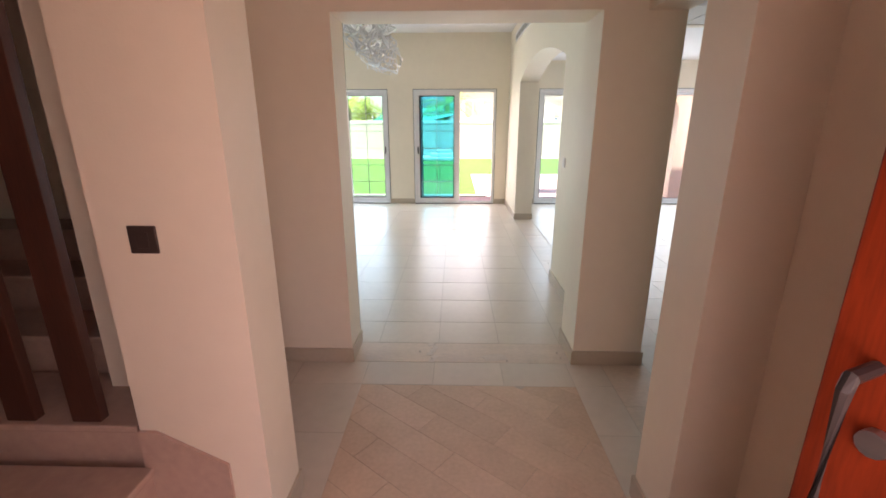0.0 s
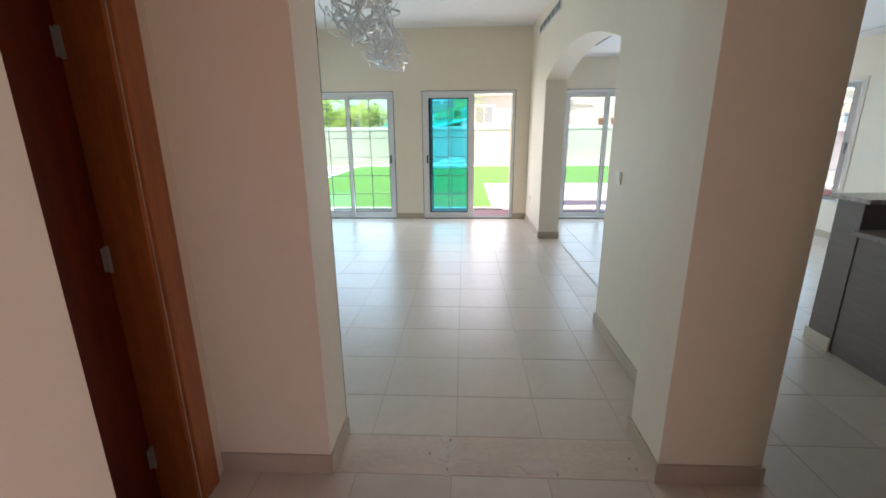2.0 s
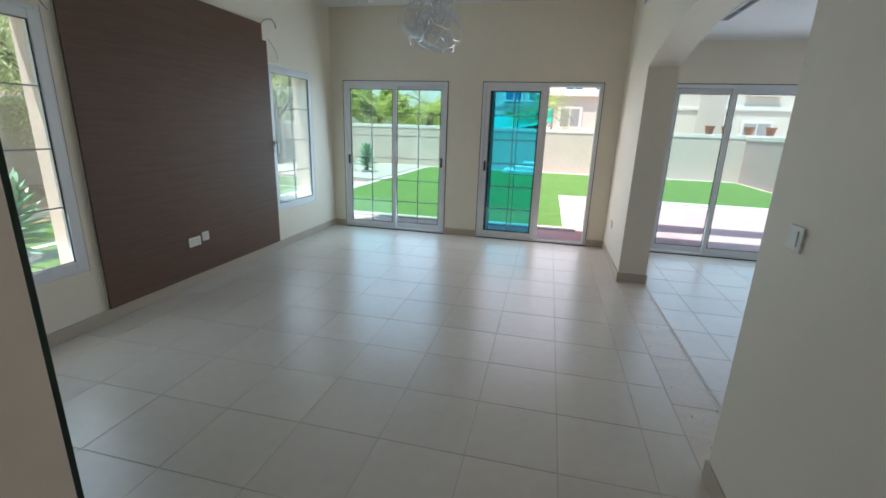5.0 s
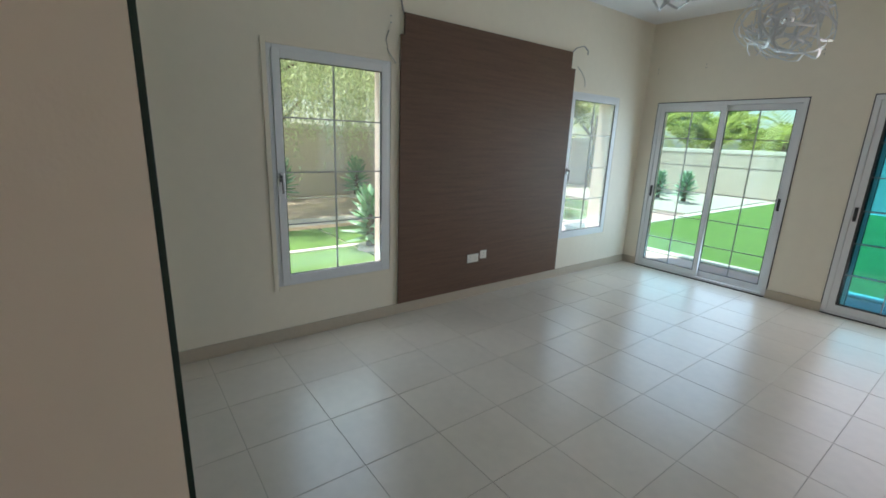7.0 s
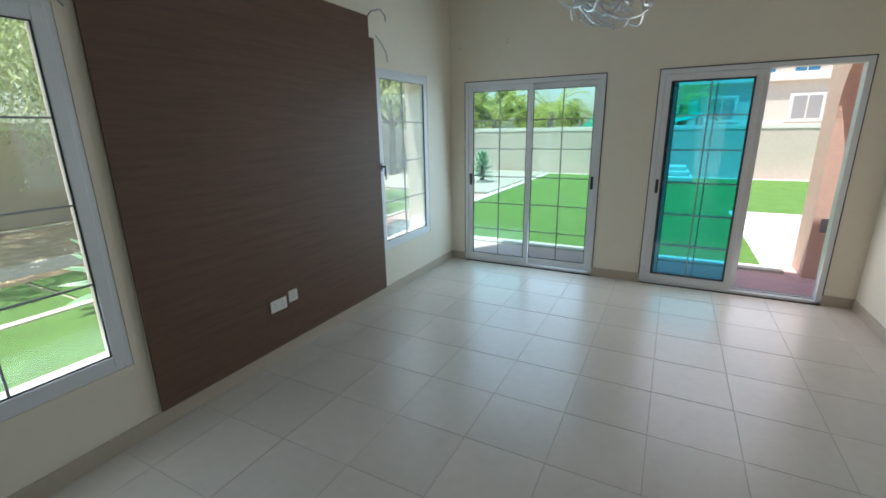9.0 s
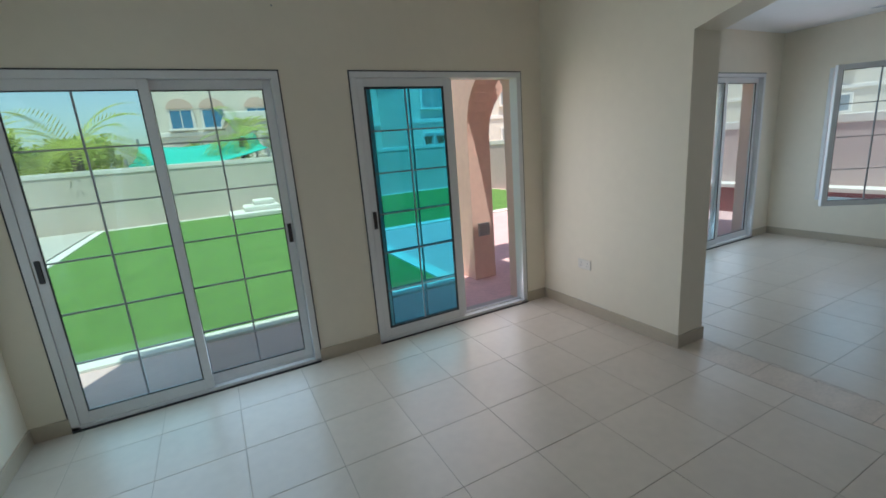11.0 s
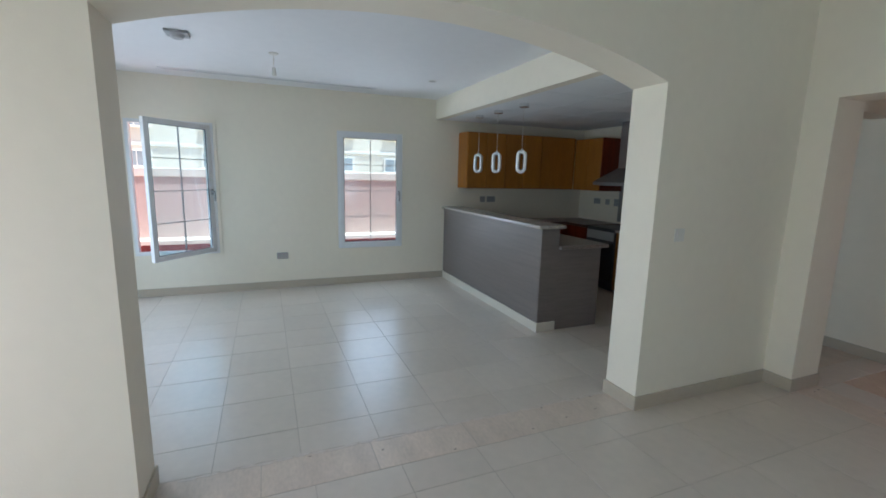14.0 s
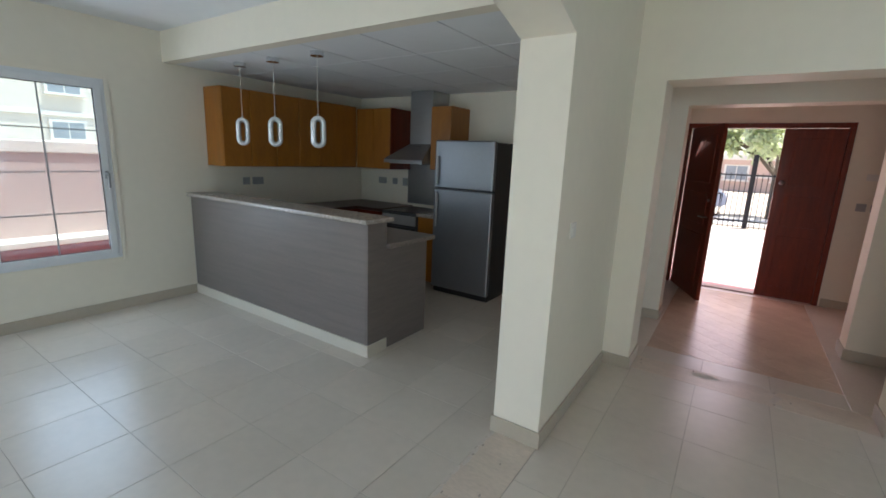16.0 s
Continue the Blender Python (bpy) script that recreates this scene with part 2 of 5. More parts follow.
def cyl(bm, p0, p1, r0, r1=None, seg=12, caps=True):
    p0, p1 = Vector(p0), Vector(p1)
    d = p1 - p0
    m = Matrix.Translation((p0 + p1) / 2) @ d.to_track_quat("Z", "Y").to_matrix().to_4x4()
    return bmesh.ops.create_cone(bm, cap_ends=caps, segments=seg, radius1=r0, radius2=r0 if r1 is None else r1, depth=d.length, matrix=m)["verts"]


def prism(bm, poly, a0, a1, axis="y"):
    """A closed outline of 2D points drawn out along one axis."""
    def p(u, v, a):
        return {"y": (u, a, v), "x": (a, u, v), "z": (u, v, a)}[axis]
    n = len(poly)
    lo = [bm.verts.new(p(u, v, a0)) for u, v in poly]
    hi = [bm.verts.new(p(u, v, a1)) for u, v in poly]
    bm.faces.new(lo)
    bm.faces.new(hi[::-1])
    for i in range(n):
        bm.faces.new((lo[i], hi[i], hi[(i + 1) % n], lo[(i + 1) % n]))


def tube(bm, pts, r, seg=6, close=False):
    rings = []
    pts = [Vector(p) for p in pts]
    n = len(pts)
    for i, p in enumerate(pts):
        a, b = (pts[i - 1], pts[(i + 1) % n]) if close else (pts[max(0, i - 1)], pts[min(n - 1, i + 1)])
        q = (b - a).to_track_quat("Z", "Y")
        rings.append([bm.verts.new(p + q @ Vector((r * math.cos(k * 2 * math.pi / seg), r * math.sin(k * 2 * math.pi / seg), 0))) for k in range(seg)])
    for i in range(n if close else n - 1):
        A, B = rings[i], rings[(i + 1) % n]
        for k in range(seg):
            bm.faces.new((A[k], A[(k + 1) % seg], B[(k + 1) % seg], B[k]))
    if not close:
        bm.faces.new(rings[0][::-1])
        bm.faces.new(rings[-1])


def ribbon(bm, pts, w, t):
    """A flat strip along the points, its broad side turned away from the origin."""
    rings = []
    for i, p in enumerate(pts):
        d_ = (pts[min(i + 1, len(pts) - 1)] - pts[max(i - 1, 0)]).normalized()
        up = (p - d_ * p.dot(d_)).normalized()
        sd = d_.cross(up)
        k = w * (0.35 + 0.65 * math.sin(math.pi * (0.08 + 0.84 * i / (len(pts) - 1))))
        rings.append([bm.verts.new(p + sd * a * k + up * b * t) for a, b in ((-1, -0.4), (0, -1.6), (1, -0.4), (1, 0.6), (0, -0.4), (-1, 0.6))])
    for A, B in zip(rings, rings[1:]):
        for k in range(6):
            bm.faces.new((A[k], A[(k + 1) % 6], B[(k + 1) % 6], B[k]))
    bm.faces.new(rings[0][::-1])
    bm.faces.new(rings[-1])


def mesh_of(name, bm, material, smooth=False):
    bmesh.ops.recalc_face_normals(bm, faces=bm.faces)
    me = bpy.data.meshes.new(name)
    bm.to_mesh(me)
    bm.free()
    me.materials.append(material)
    if smooth:
        me.shade_smooth()
    return me


def part(name, bm, material, parent=None, label="", smooth=False):
    ob = new(name, mesh_of(name, bm, material, smooth))
    if parent is not None:
        ob.parent = parent
    return tagged(ob, label)


def thing(name, x, y, z, label, category, group="", rz=0.0):
    ob = new(name)
    ob.matrix_basis = pose(x, y, z, 0, 0, rz)
    ob.empty_display_size = 0.1
    return tagged(ob, label, category, group)


def block(name, bounds, material, parent=None, label="", bev=0.0):
    bm = bmesh.new()
    bx(bm, *bounds, bev)
    return part(name, bm, material, parent, label)


def structure(ob, label, category):
    return tagged(ob, label, category, "", "structure")


def wall_grid(name, axis, a0, a1, u0, u1, z0, z1, holes, material, label):
    """A wall of thickness a0..a1 on the axis, running u0..u1, with openings (ua, ub, za, zb) cut through."""
    us = sorted({u0, u1, *[h[0] for h in holes], *[h[1] for h in holes]})
    zs = sorted({z0, z1, *[h[2] for h in holes], *[h[3] for h in holes]})
    us, zs = [u for u in us if u0 <= u <= u1], [z for z in zs if z0 <= z <= z1]

    def solid(i, j):
        if not (0 <= i < len(us) - 1 and 0 <= j < len(zs) - 1):
            return False
        uc, zc = (us[i] + us[i + 1]) / 2, (zs[j] + zs[j + 1]) / 2
        return not any(h[0] < uc < h[1] and h[2] < zc < h[3] for h in holes)
    bm = bmesh.new()
    cache = {}

    def v(a, u, z):
        k = (a, u, z)
        if k not in cache:
            cache[k] = bm.verts.new((a, u, z) if axis == "x" else (u, a, z))
        return cache[k]
    for i in range(len(us) - 1):
        for j in range(len(zs) - 1):
            if not solid(i, j):
                continue
            A, B, C, D = us[i], us[i + 1], zs[j], zs[j + 1]
            for a in (a0, a1):
                bm.faces.new((v(a, A, C), v(a, B, C), v(a, B, D), v(a, A, D)))
            for ok, p, q in ((solid(i - 1, j), (A, C), (A, D)), (solid(i + 1, j), (B, C), (B, D)),
                             (solid(i, j - 1), (A, C), (B, C)), (solid(i, j + 1), (A, D), (B, D))):
                if not ok:
                    bm.faces.new((v(a0, *p), v(a1, *p), v(a1, *q), v(a0, *q)))
    ob = part(name, bm, material)
    return structure(ob, label, "wall")


def slab(name, x0, x1, y0, y1, z0, z1, material, label, category):
    return structure(block(name, (x0, x1, y0, y1, z0, z1), material), label, category)


# ---- the shell of the house ----
XW, XA, XB, XE = -2.73, 1.355, 1.635, 5.475      # west wall, both faces of the arch wall, east wall
YN, YP0, YP1, YQ0, YQ1, YF = 8.5, 2.46, 2.79, 1.11, 1.37, -0.5
YPL = 2.744
DOORS = {"d1": (-2.53, -0.95), "d2": (-0.45, 1.115), "d3": (1.93, 5.10)}
HD = 2.17
W1, W2 = (3.62, 4.60, 0.455, 2.21), (6.92, 7.90, 0.48, 2.20)
V1, V2 = (7.045, 7.965, 0.52, 2.145), (4.61, 5.54, 0.52, 2.145)
TOP = 3.5

north = [(a, b, -0.2, HD) for a, b in DOORS.values()]
wall_grid("wall_north", "y", YN, YN + 0.10, XW - 0.25, XE + 0.25, 0, TOP, [(a, b, 0, HD) for a, b in DOORS.values()], PAINT, "cream painted plaster wall with sliding doors")
wall_grid("wall_north_outer", "y", YN + 0.10, YN + 0.27, XW - 0.27, XE + 0.27, -0.2, TOP + 0.1, north, RENDER, "pink rendered outer face of the garden wall side")
wall_grid("wall_west", "x", XW - 0.10, XW, YP0, YN, 0, TOP, [W1, W2], PAINT, "cream painted plaster wall with two windows")
wall_grid("wall_west_outer", "x", XW - 0.27, XW - 0.10, -0.75, YN + 0.10, -0.2, TOP + 0.1, [W1, W2], PALEPINK, "pink rendered outer face beside the lawn")
wall_grid("wall_east", "x", XE, XE + 0.10, YQ1, YN, 0, TOP, [V1, V2], PAINT, "cream painted plaster wall with two windows")
wall_grid("wall_east_outer", "x", XE + 0.10, XE + 0.27, -0.75, YN + 0.10, -0.2, TOP + 0.1, [V1, V2], RENDER, "pink rendered outer face beside the boundary wall")
OPEN2 = (-0.356, 1.150, 0, 2.175)
wall_grid("wall_hall_inner", "y", YP0, YP1, OPEN2[0], 1.603, 0, TOP, [OPEN2], PAINT, "cream painted wall with a square opening to the living room")
wall_grid("wall_hall_left", "y", YP0, YPL, XW, OPEN2[0], 0, TOP, [], PAINT, "cream painted wall between corridor and living room")
OPEN1 = (-0.345, 1.14, 0, 2.17)
KDOOR = (1.79, 2.66, 0, 2.10)
wall_grid("wall_hall_outer", "y", YQ0, YQ1, -0.80, XE, 0, TOP, [OPEN1, KDOOR], PAINT, "cream painted wall with a square opening in the hall")
DLEFT = (1.50, 2.27, 0, 2.08)
wall_grid("wall_corridor", "x", -1.10, -0.88, YQ1, YP0, 0, TOP, [DLEFT], PAINT, "cream painted corridor wall with a doorway")
FDOOR = (-0.37, 1.31, 0, 2.16)
wall_grid("wall_front", "y", YF - 0.12, YF, -3.0, XE, 0, TOP, [FDOOR], PAINT, "cream painted wall around the front door")
wall_grid("wall_front_outer", "y", YF - 0.25, YF - 0.12, -3.0, XE + 0.1, -0.2, TOP + 0.1, [(FDOOR[0], FDOOR[1], -0.2, FDOOR[3])], RENDER, "pink rendered outer face around the front door")
wall_grid("wall_vestibule", "x", 1.38, 1.50, YF, YQ0, 0, TOP, [], PAINT, "cream painted vestibule wall")
wall_grid("wall_stair", "y", 2.34, YP0, -2.83, -1.10, 0, TOP, [], PAINT, "cream painted wall behind the stairs")
slab("wall_stair_side", -3.0, -2.83, YF, 2.46, 0, TOP, PAINT, "cream painted wall beside the stairs", "wall")

# arch wall between living and dining room
AY0, AY1, ASP, ARISE = 4.155, 7.047, 2.18, 0.225
bm = bmesh.new()
half, mid = (AY1 - AY0) / 2, (AY0 + AY1) / 2
rad = (half * half + ARISE * ARISE) / (2 * ARISE)
curve = []
for i in range(33):
    y = AY0 + (AY1 - AY0) * i / 32
    curve.append((y, ASP + ARISE - (rad - math.sqrt(rad * rad - (y - mid) ** 2))))
outline = [(YP1, 0), (AY0, 0)] + curve + [(AY1, 0), (YN, 0), (YN, TOP), (YP1, TOP)]
prism(bm, outline, XA, XB, "x")
structure(part("wall_arch", bm, PAINT), "cream painted wall with a wide shallow arch", "wall")

# ceilings
slab("ceiling_living", XW, XA, YP1, YN, 3.145, 3.3, CEIL, "white painted living room ceiling", "ceiling")
slab("ceiling_dining", XB, XE, 4.10, YN, 2.665, 2.8, CEIL, "white painted dining room ceiling", "ceiling")
bm = bmesh.new()
bx(bm, XB, XE, YQ1, 3.99, 2.40, 2.5)
nx, ny = 6, 4
for i in range(nx):
    for j in range(ny):
        u0, u1 = XB + (XE - XB) * i / nx, XB + (XE - XB) * (i + 1) / nx
        w0, w1 = YQ1 + (3.99 - YQ1) * j / ny, YQ1 + (3.99 - YQ1) * (j + 1) / ny
        bx(bm, u0 + 0.006, u1 - 0.006, w0 + 0.006, w1 - 0.006, 2.388, 2.402)
structure(part("ceiling_kitchen", bm, CEIL), "white suspended panel ceiling over the kitchen", "ceiling")
slab("wall_bulkhead", XB, XE, 3.99, 4.10, 2.385, 2.665, PAINT, "cream painted bulkhead over the breakfast bar", "wall")
slab("beam_passage", 1.39, 1.603, YQ1, YP0, 2.17, 2.62, PAINT, "cream painted beam over the kitchen passage", "beam")
slab("ceiling_hall", -2.83, XE, YF, YP0, 2.62, 2.75, CEIL, "white painted hall ceiling", "ceiling")
slab("roof", XW - 0.3, XE + 0.3, YF - 0.3, YN + 0.3, TOP + 0.1, TOP + 0.22, RENDER, "flat roof slab of the villa", "roof")

# skirting
def skirting(x0, x1, y0, y1, h=0.1):
    bm = bmesh.new()
    bx(bm, x0, x1, y0, y1, 0.0, h, 0.002)
    structure(part("baseboard", bm, SKIRT), "beige ceramic tile skirting along the wall", "skirting")


S = 0.013
for a, b in ((XW, DOORS["d1"][0]), (DOORS["d1"][1], DOORS["d2"][0]), (DOORS["d2"][1], XA), (XB, DOORS["d3"][0]), (DOORS["d3"][1], XE)):
    skirting(a, b, YN - S, YN)
skirting(XW, XW + S, YPL + S, YN - S)
skirting(XA - S, XA, AY1, YN - S)
skirting(XA - S, XA, YP1 + S, AY0)
skirting(XA - S, XB + S, AY1 - S, AY1)
skirting(XA - S, XB + S, AY0, AY0 + S)
skirting(XB, XB + S, YP1, AY0)
skirting(XB, XB + S, AY1, YN - S)
skirting(XE - S, XE, 3.93, YN - S)
skirting(XW, OPEN2[0] - 0.01, YPL, YPL + S)
skirting(OPEN2[1], XA, YP1, YP1 + S)
skirting(OPEN2[1] - S, OPEN2[1], YP0 - S, YP1 + S)
skirting(OPEN2[0], OPEN2[0] + S, YP0 - S, YPL)
skirting(-0.88, OPEN2[0], YP0 - S, YP0)
skirting(OPEN2[1], 1.603, YP0 - S, YP0)
skirting(1.603, 1.603 + S, YP0 - S, YP1)
skirting(OPEN1[1], 1.80, YQ1, YQ1 + S)
skirting(-0.88, OPEN1[0], YQ1, YQ1 + S)
skirting(OPEN1[1] - S, OPEN1[1], YQ0 - S, YQ1 + S)
skirting(OPEN1[0], OPEN1[0] + S, YQ0 - S, YQ1 + S)
skirting(OPEN1[1], 1.38, YQ0 - S, YQ0)
skirting(1.38 - S, 1.38, YF, YQ0 - S)
skirting(FDOOR[1] + 0.005, 1.38 - S, YF, YF + S)
skirting(-1.6, FDOOR[0] - 0.02, YF, YF + S)


# ---- sliding garden doors ----
def leaf(parent, x0, x1, y0, y1, z0, z1, pane, bars, st=0.055, handle=None, seal=0.008):
    bm = bmesh.new()
    for b in ((x0, x0 + st, y0, y1, z0, z1), (x1 - st, x1, y0, y1, z0, z1), (x0 + st, x1 - st, y0, y1, z0, z0 + 0.075), (x0 + st, x1 - st, y0, y1, z1 - 0.06, z1)):
        bx(bm, *b, 0.003)
    lf = part("sliding_leaf", bm, ALU, parent)
    yc = (y0 + y1) / 2
    a, b, c, d = x0 + st, x1 - st, z0 + 0.075, z1 - 0.06
    p = block("glass_pane", (a - 0.004, b + 0.004, yc - 0.003, yc + 0.003, c - 0.004, d + 0.004), pane, lf)
    p.visible_shadow = False
    for sx in (a, b - seal):
        block("gasket", (sx, sx + seal, y0 + 0.003, y0 + 0.012, c, d), ALU_DARK, lf)
    for sz in (c, d - seal):
        block("gasket", (a + seal, b - seal, y0 + 0.003, y0 + 0.012, sz, sz + seal), ALU_DARK, lf)
    if bars:
        rows = bars
        block("glazing_bar", ((a + b) / 2 - 0.005, (a + b) / 2 + 0.005, yc - 0.008, yc + 0.008, c, d), BAR_M, lf)
        for k in range(1, rows):
            z = c + (d - c) * k / rows
            block("glazing_bar", (a, b, yc - 0.0075, yc + 0.0075, z - 0.0045, z + 0.0045), BAR_M, lf)
    if handle is not None:
        bm = bmesh.new()
        bx(bm, handle - 0.014, handle + 0.014, y0 - 0.012, y0 + 0.001, 0.98, 1.12, 0.004)
        part("pull_handle", bm, BLACK, lf, "black recessed pull handle")
    return lf


def door_frame(name, x0, x1, label):
    d = structure(thing(name, (x0 + x1) / 2, YN, 0, label, "sliding door"), label, "sliding door")
    inv = d.matrix_basis.inverted()
    bm = bmesh.new()
    y0, y1 = YN - 0.012, YN + 0.10
    bx(bm, x0, x0 + 0.045, y0, y1, 0, HD - 0.045, 0.003)
    bx(bm, x1 - 0.045, x1, y0, y1, 0, HD - 0.045, 0.003)
    bx(bm, x0, x1, y0, y1, HD - 0.045, HD, 0.003)
    bx(bm, x0, x1, y0, y1, 0, 0.035, 0.003)
    bx(bm, x0 + 0.045, x1 - 0.045, YN + 0.035, YN + 0.042, 0.035, 0.05)
    bm.transform(inv)
    part("frame", bm, ALU, d)
    # black strip drawn for the shadow gap where the frame meets the floor
    bm = bmesh.new()
    bx(bm, x0 + 0.004, x1 - 0.004, y0 - 0.012, y0 - 0.001, 0.0, 0.012)
    bm.transform(inv)
    part("frame_seal", bm, ALU_DARK, d)
    # thin dark border on the wall along the frame's sides and top
    bm = bmesh.new()
    bx(bm, x0 - 0.009, x0 - 0.0005, YN - 0.006, YN - 0.0005, 0.1, HD)
    bx(bm, x1 + 0.0005, x1 + 0.009, YN - 0.006, YN - 0.0005, 0.1, HD)
    bx(bm, x0 - 0.009, x1 + 0.009, YN - 0.0065, YN - 0.0005, HD + 0.0005, HD + 0.009)
    bm.transform(inv)
    part("frame_seal", bm, ALU_DARK, d)
    return d, inv


def finish_door(d, inv):
    for o in d.children_recursive:
        if o.name.split(".")[0] not in ("frame", "frame_seal"):
            o.data.transform(inv)


Z0, Z1 = 0.037, HD - 0.047
d, inv = door_frame("door_1", *DOORS["d1"], "closed silver aluminium sliding garden door with glazing bars")
a, b = DOORS["d1"]
m0 = (a + b) / 2
leaf(d, a + 0.047, m0 + 0.03, YN - 0.004, YN + 0.034, Z0, Z1, CLEAR, 6, handle=a + 0.075)
leaf(d, m0 - 0.03, b - 0.047, YN + 0.045, YN + 0.083, Z0, Z1, CLEAR, 6, handle=b - 0.075)
finish_door(d, inv)
d, inv = door_frame("door_2", *DOORS["d2"], "half open silver aluminium sliding door with turquoise tinted glass")
a, b = DOORS["d2"]
m0 = 0.385
leaf(d, a + 0.047, m0, YN - 0.004, YN + 0.034, Z0, Z1, TINT, 6, handle=a + 0.075, seal=0.018)
leaf(d, a + 0.105, m0 + 0.05, YN + 0.045, YN + 0.083, Z0, Z1, TINT, 6)
block("gasket", (a + 0.105, a + 0.130, YN + 0.036, YN + 0.044, Z0 + 0.08, Z1 - 0.07), ALU_DARK, d)
finish_door(d, inv)
d, inv = door_frame("door_3", *DOORS["d3"], "wide closed aluminium sliding door with four glass leaves")
xs = [1.975, 2.64, 3.42, 4.26, 5.055]
for k in range(4):
    off = 0.0 if k in (1, 2) else 0.049
    leaf(d, xs[k] - (0.03 if k else 0), xs[k + 1] + (0.03 if k < 3 else 0), YN - 0.004 + off, YN + 0.034 + off, Z0, Z1, COOL, 0)
finish_door(d, inv)


# ---- casement windows ----
def sash(parent, w, h, pane, rows, handle_side):
    """A sash in its own plane: x along the width from the hinge, y through the frame, z up."""
    bm = bmesh.new()
    st = 0.058
    for b in ((0, st, 0, 0.05, 0, h), (w - st, w, 0, 0.05, 0, h), (st, w - st, 0, 0.05, 0, st), (st, w - st, 0, 0.05, h - st, h)):
        bx(bm, *b, 0.004)
    sh = part("sash", bm, ALU, parent)
    p = block("glass_pane", (st - 0.004, w - st + 0.004, 0.022, 0.028, st - 0.004, h - st + 0.004), pane, sh)
    p.visible_shadow = False
    bm = bmesh.new()
    for b in ((st, st + 0.007), (w - st - 0.007, w - st)):
        bx(bm, b[0], b[1], 0.008, 0.016, st, h - st)
    bx(bm, st, w - st, 0.008, 0.016, st, st + 0.007)
    bx(bm, st, w - st, 0.008, 0.016, h - st - 0.007, h - st)
    part("gasket", bm, ALU_DARK, sh)
    block("glazing_bar", (w / 2 - 0.005, w / 2 + 0.005, 0.018, 0.032, st, h - st), BAR_M, sh)
    for k in range(1, rows):
        z = st + (h - 2 * st) * k / rows
        block("glazing_bar", (st, w - st, 0.0185, 0.0315, z - 0.0045, z + 0.0045), BAR_M, sh)
    hx = w - st / 2 if handle_side else st / 2
    bm = bmesh.new()
    bx(bm, hx - 0.014, hx + 0.014, -0.014, 0.001, h * 0.46, h * 0.46 + 0.07, 0.004)
    bx(bm, hx - 0.010, hx + 0.010, -0.045, -0.012, h * 0.46 + 0.03, h * 0.46 + 0.05, 0.004)
    bx(bm, hx - 0.010, hx + 0.010, -0.052, -0.036, h * 0.46 - 0.08, h * 0.46 + 0.05, 0.005)
    part("window_handle", bm, STEEL, sh, "curved grey metal handle")
    return sh


def window(name, m, w, h, pane, open_deg, label, handle_side=True, rows=4):
    """m: the inner lower corner on the hinge side; local x along the wall, y outwards."""
    win = new(name)
    win.matrix_basis = m
    structure(win, label, "window")
    bm = bmesh.new()
    t = 0.04
    for b in ((0, t, 0, h), (w - t, w, 0, h), (t, w - t, 0, t), (t, w - t, h - t, h)):
        bx(bm, b[0], b[1], -0.006, 0.075, b[2], b[3], 0.003)
    part("window_frame", bm, ALU, win)
    bm = bmesh.new()
    q = 0.035
    for b in ((-q, 0, -q, h + q), (w, w + q, -q, h + q), (0, w, -q, 0), (0, w, h, h + q)):
        bx(bm, b[0], b[1], -0.010, -0.001, b[2], b[3], 0.002)
    part("surround_trim", bm, PAINT, win)
    sh = sash(win, w - 2 * t + 0.02, h - 2 * t + 0.02, pane, rows, handle_side)
    sh.matrix_basis = pose(t - 0.01, -0.018, t - 0.01, 0, 0, -open_deg)
    block("window_sill", (-0.04, w + 0.04, 0.275, 0.30, -0.05, -0.002), GCAP, win)
    return win


# west windows: looking from inside, local x runs along +y
def westm(y, z):
    return pose(XW, y, z, 0, 0, 90)


window("window_1", westm(W1[0], W1[2]), W1[1] - W1[0], W1[3] - W1[2], DUSTY, 0, "closed silver aluminium casement window with glazing bars", handle_side=False)
window("window_2", westm(W2[0], W2[2]), W2[1] - W2[0], W2[3] - W2[2], HAZY, 0, "closed silver casement window beside the dark wall panel", handle_side=False)
# east windows: local x runs along -y, so the hinge side is the far one
window("window_3", pose(XE, V2[1], V2[2], 0, 0, -90), V2[1] - V2[0], V2[3] - V2[2], COOL, 0, "closed grey casement window in the dining wall")
wv = window("window_4", pose(XE, V1[1], V1[2], 0, 0, -90), V1[1] - V1[0], V1[3] - V1[2], COOL, 0, "grey casement window with its sash swung open inwards")
for o in wv.children:
    if o.name.split(".")[0] == "sash":
        w = V1[1] - V1[0] - 0.06
        o.matrix_basis = Matrix.Translation((0.03 + w, -0.018, 0.03)) @ pose(0, 0, 0, 0, 0, 50) @ Matrix.Translation((-w, 0, 0))


# ---- living room things ----
bm = bmesh.new()
prism(bm, [(4.68, 0.11), (6.93, 0.11), (6.93, 2.425), (6.86, 2.425), (6.86, 2.59), (4.715, 2.59), (4.715, 2.425), (4.68, 2.425)], XW + 0.016, XW + 0.034, "x")
wp = thing("wall_panel", XW, 5.8, 0.11, "dark walnut laminate television wall panel with horizontal grain", "wall panel")
bm.transform(wp.matrix_basis.inverted())
part("panel_face", bm, PANEL, wp)
bm = bmesh.new()
bx(bm, 0.0, 0.0155, -1.12, 1.13, 0, 2.31)
part("backing_board", bm, PLASTIC, wp, "pale backing board edge")


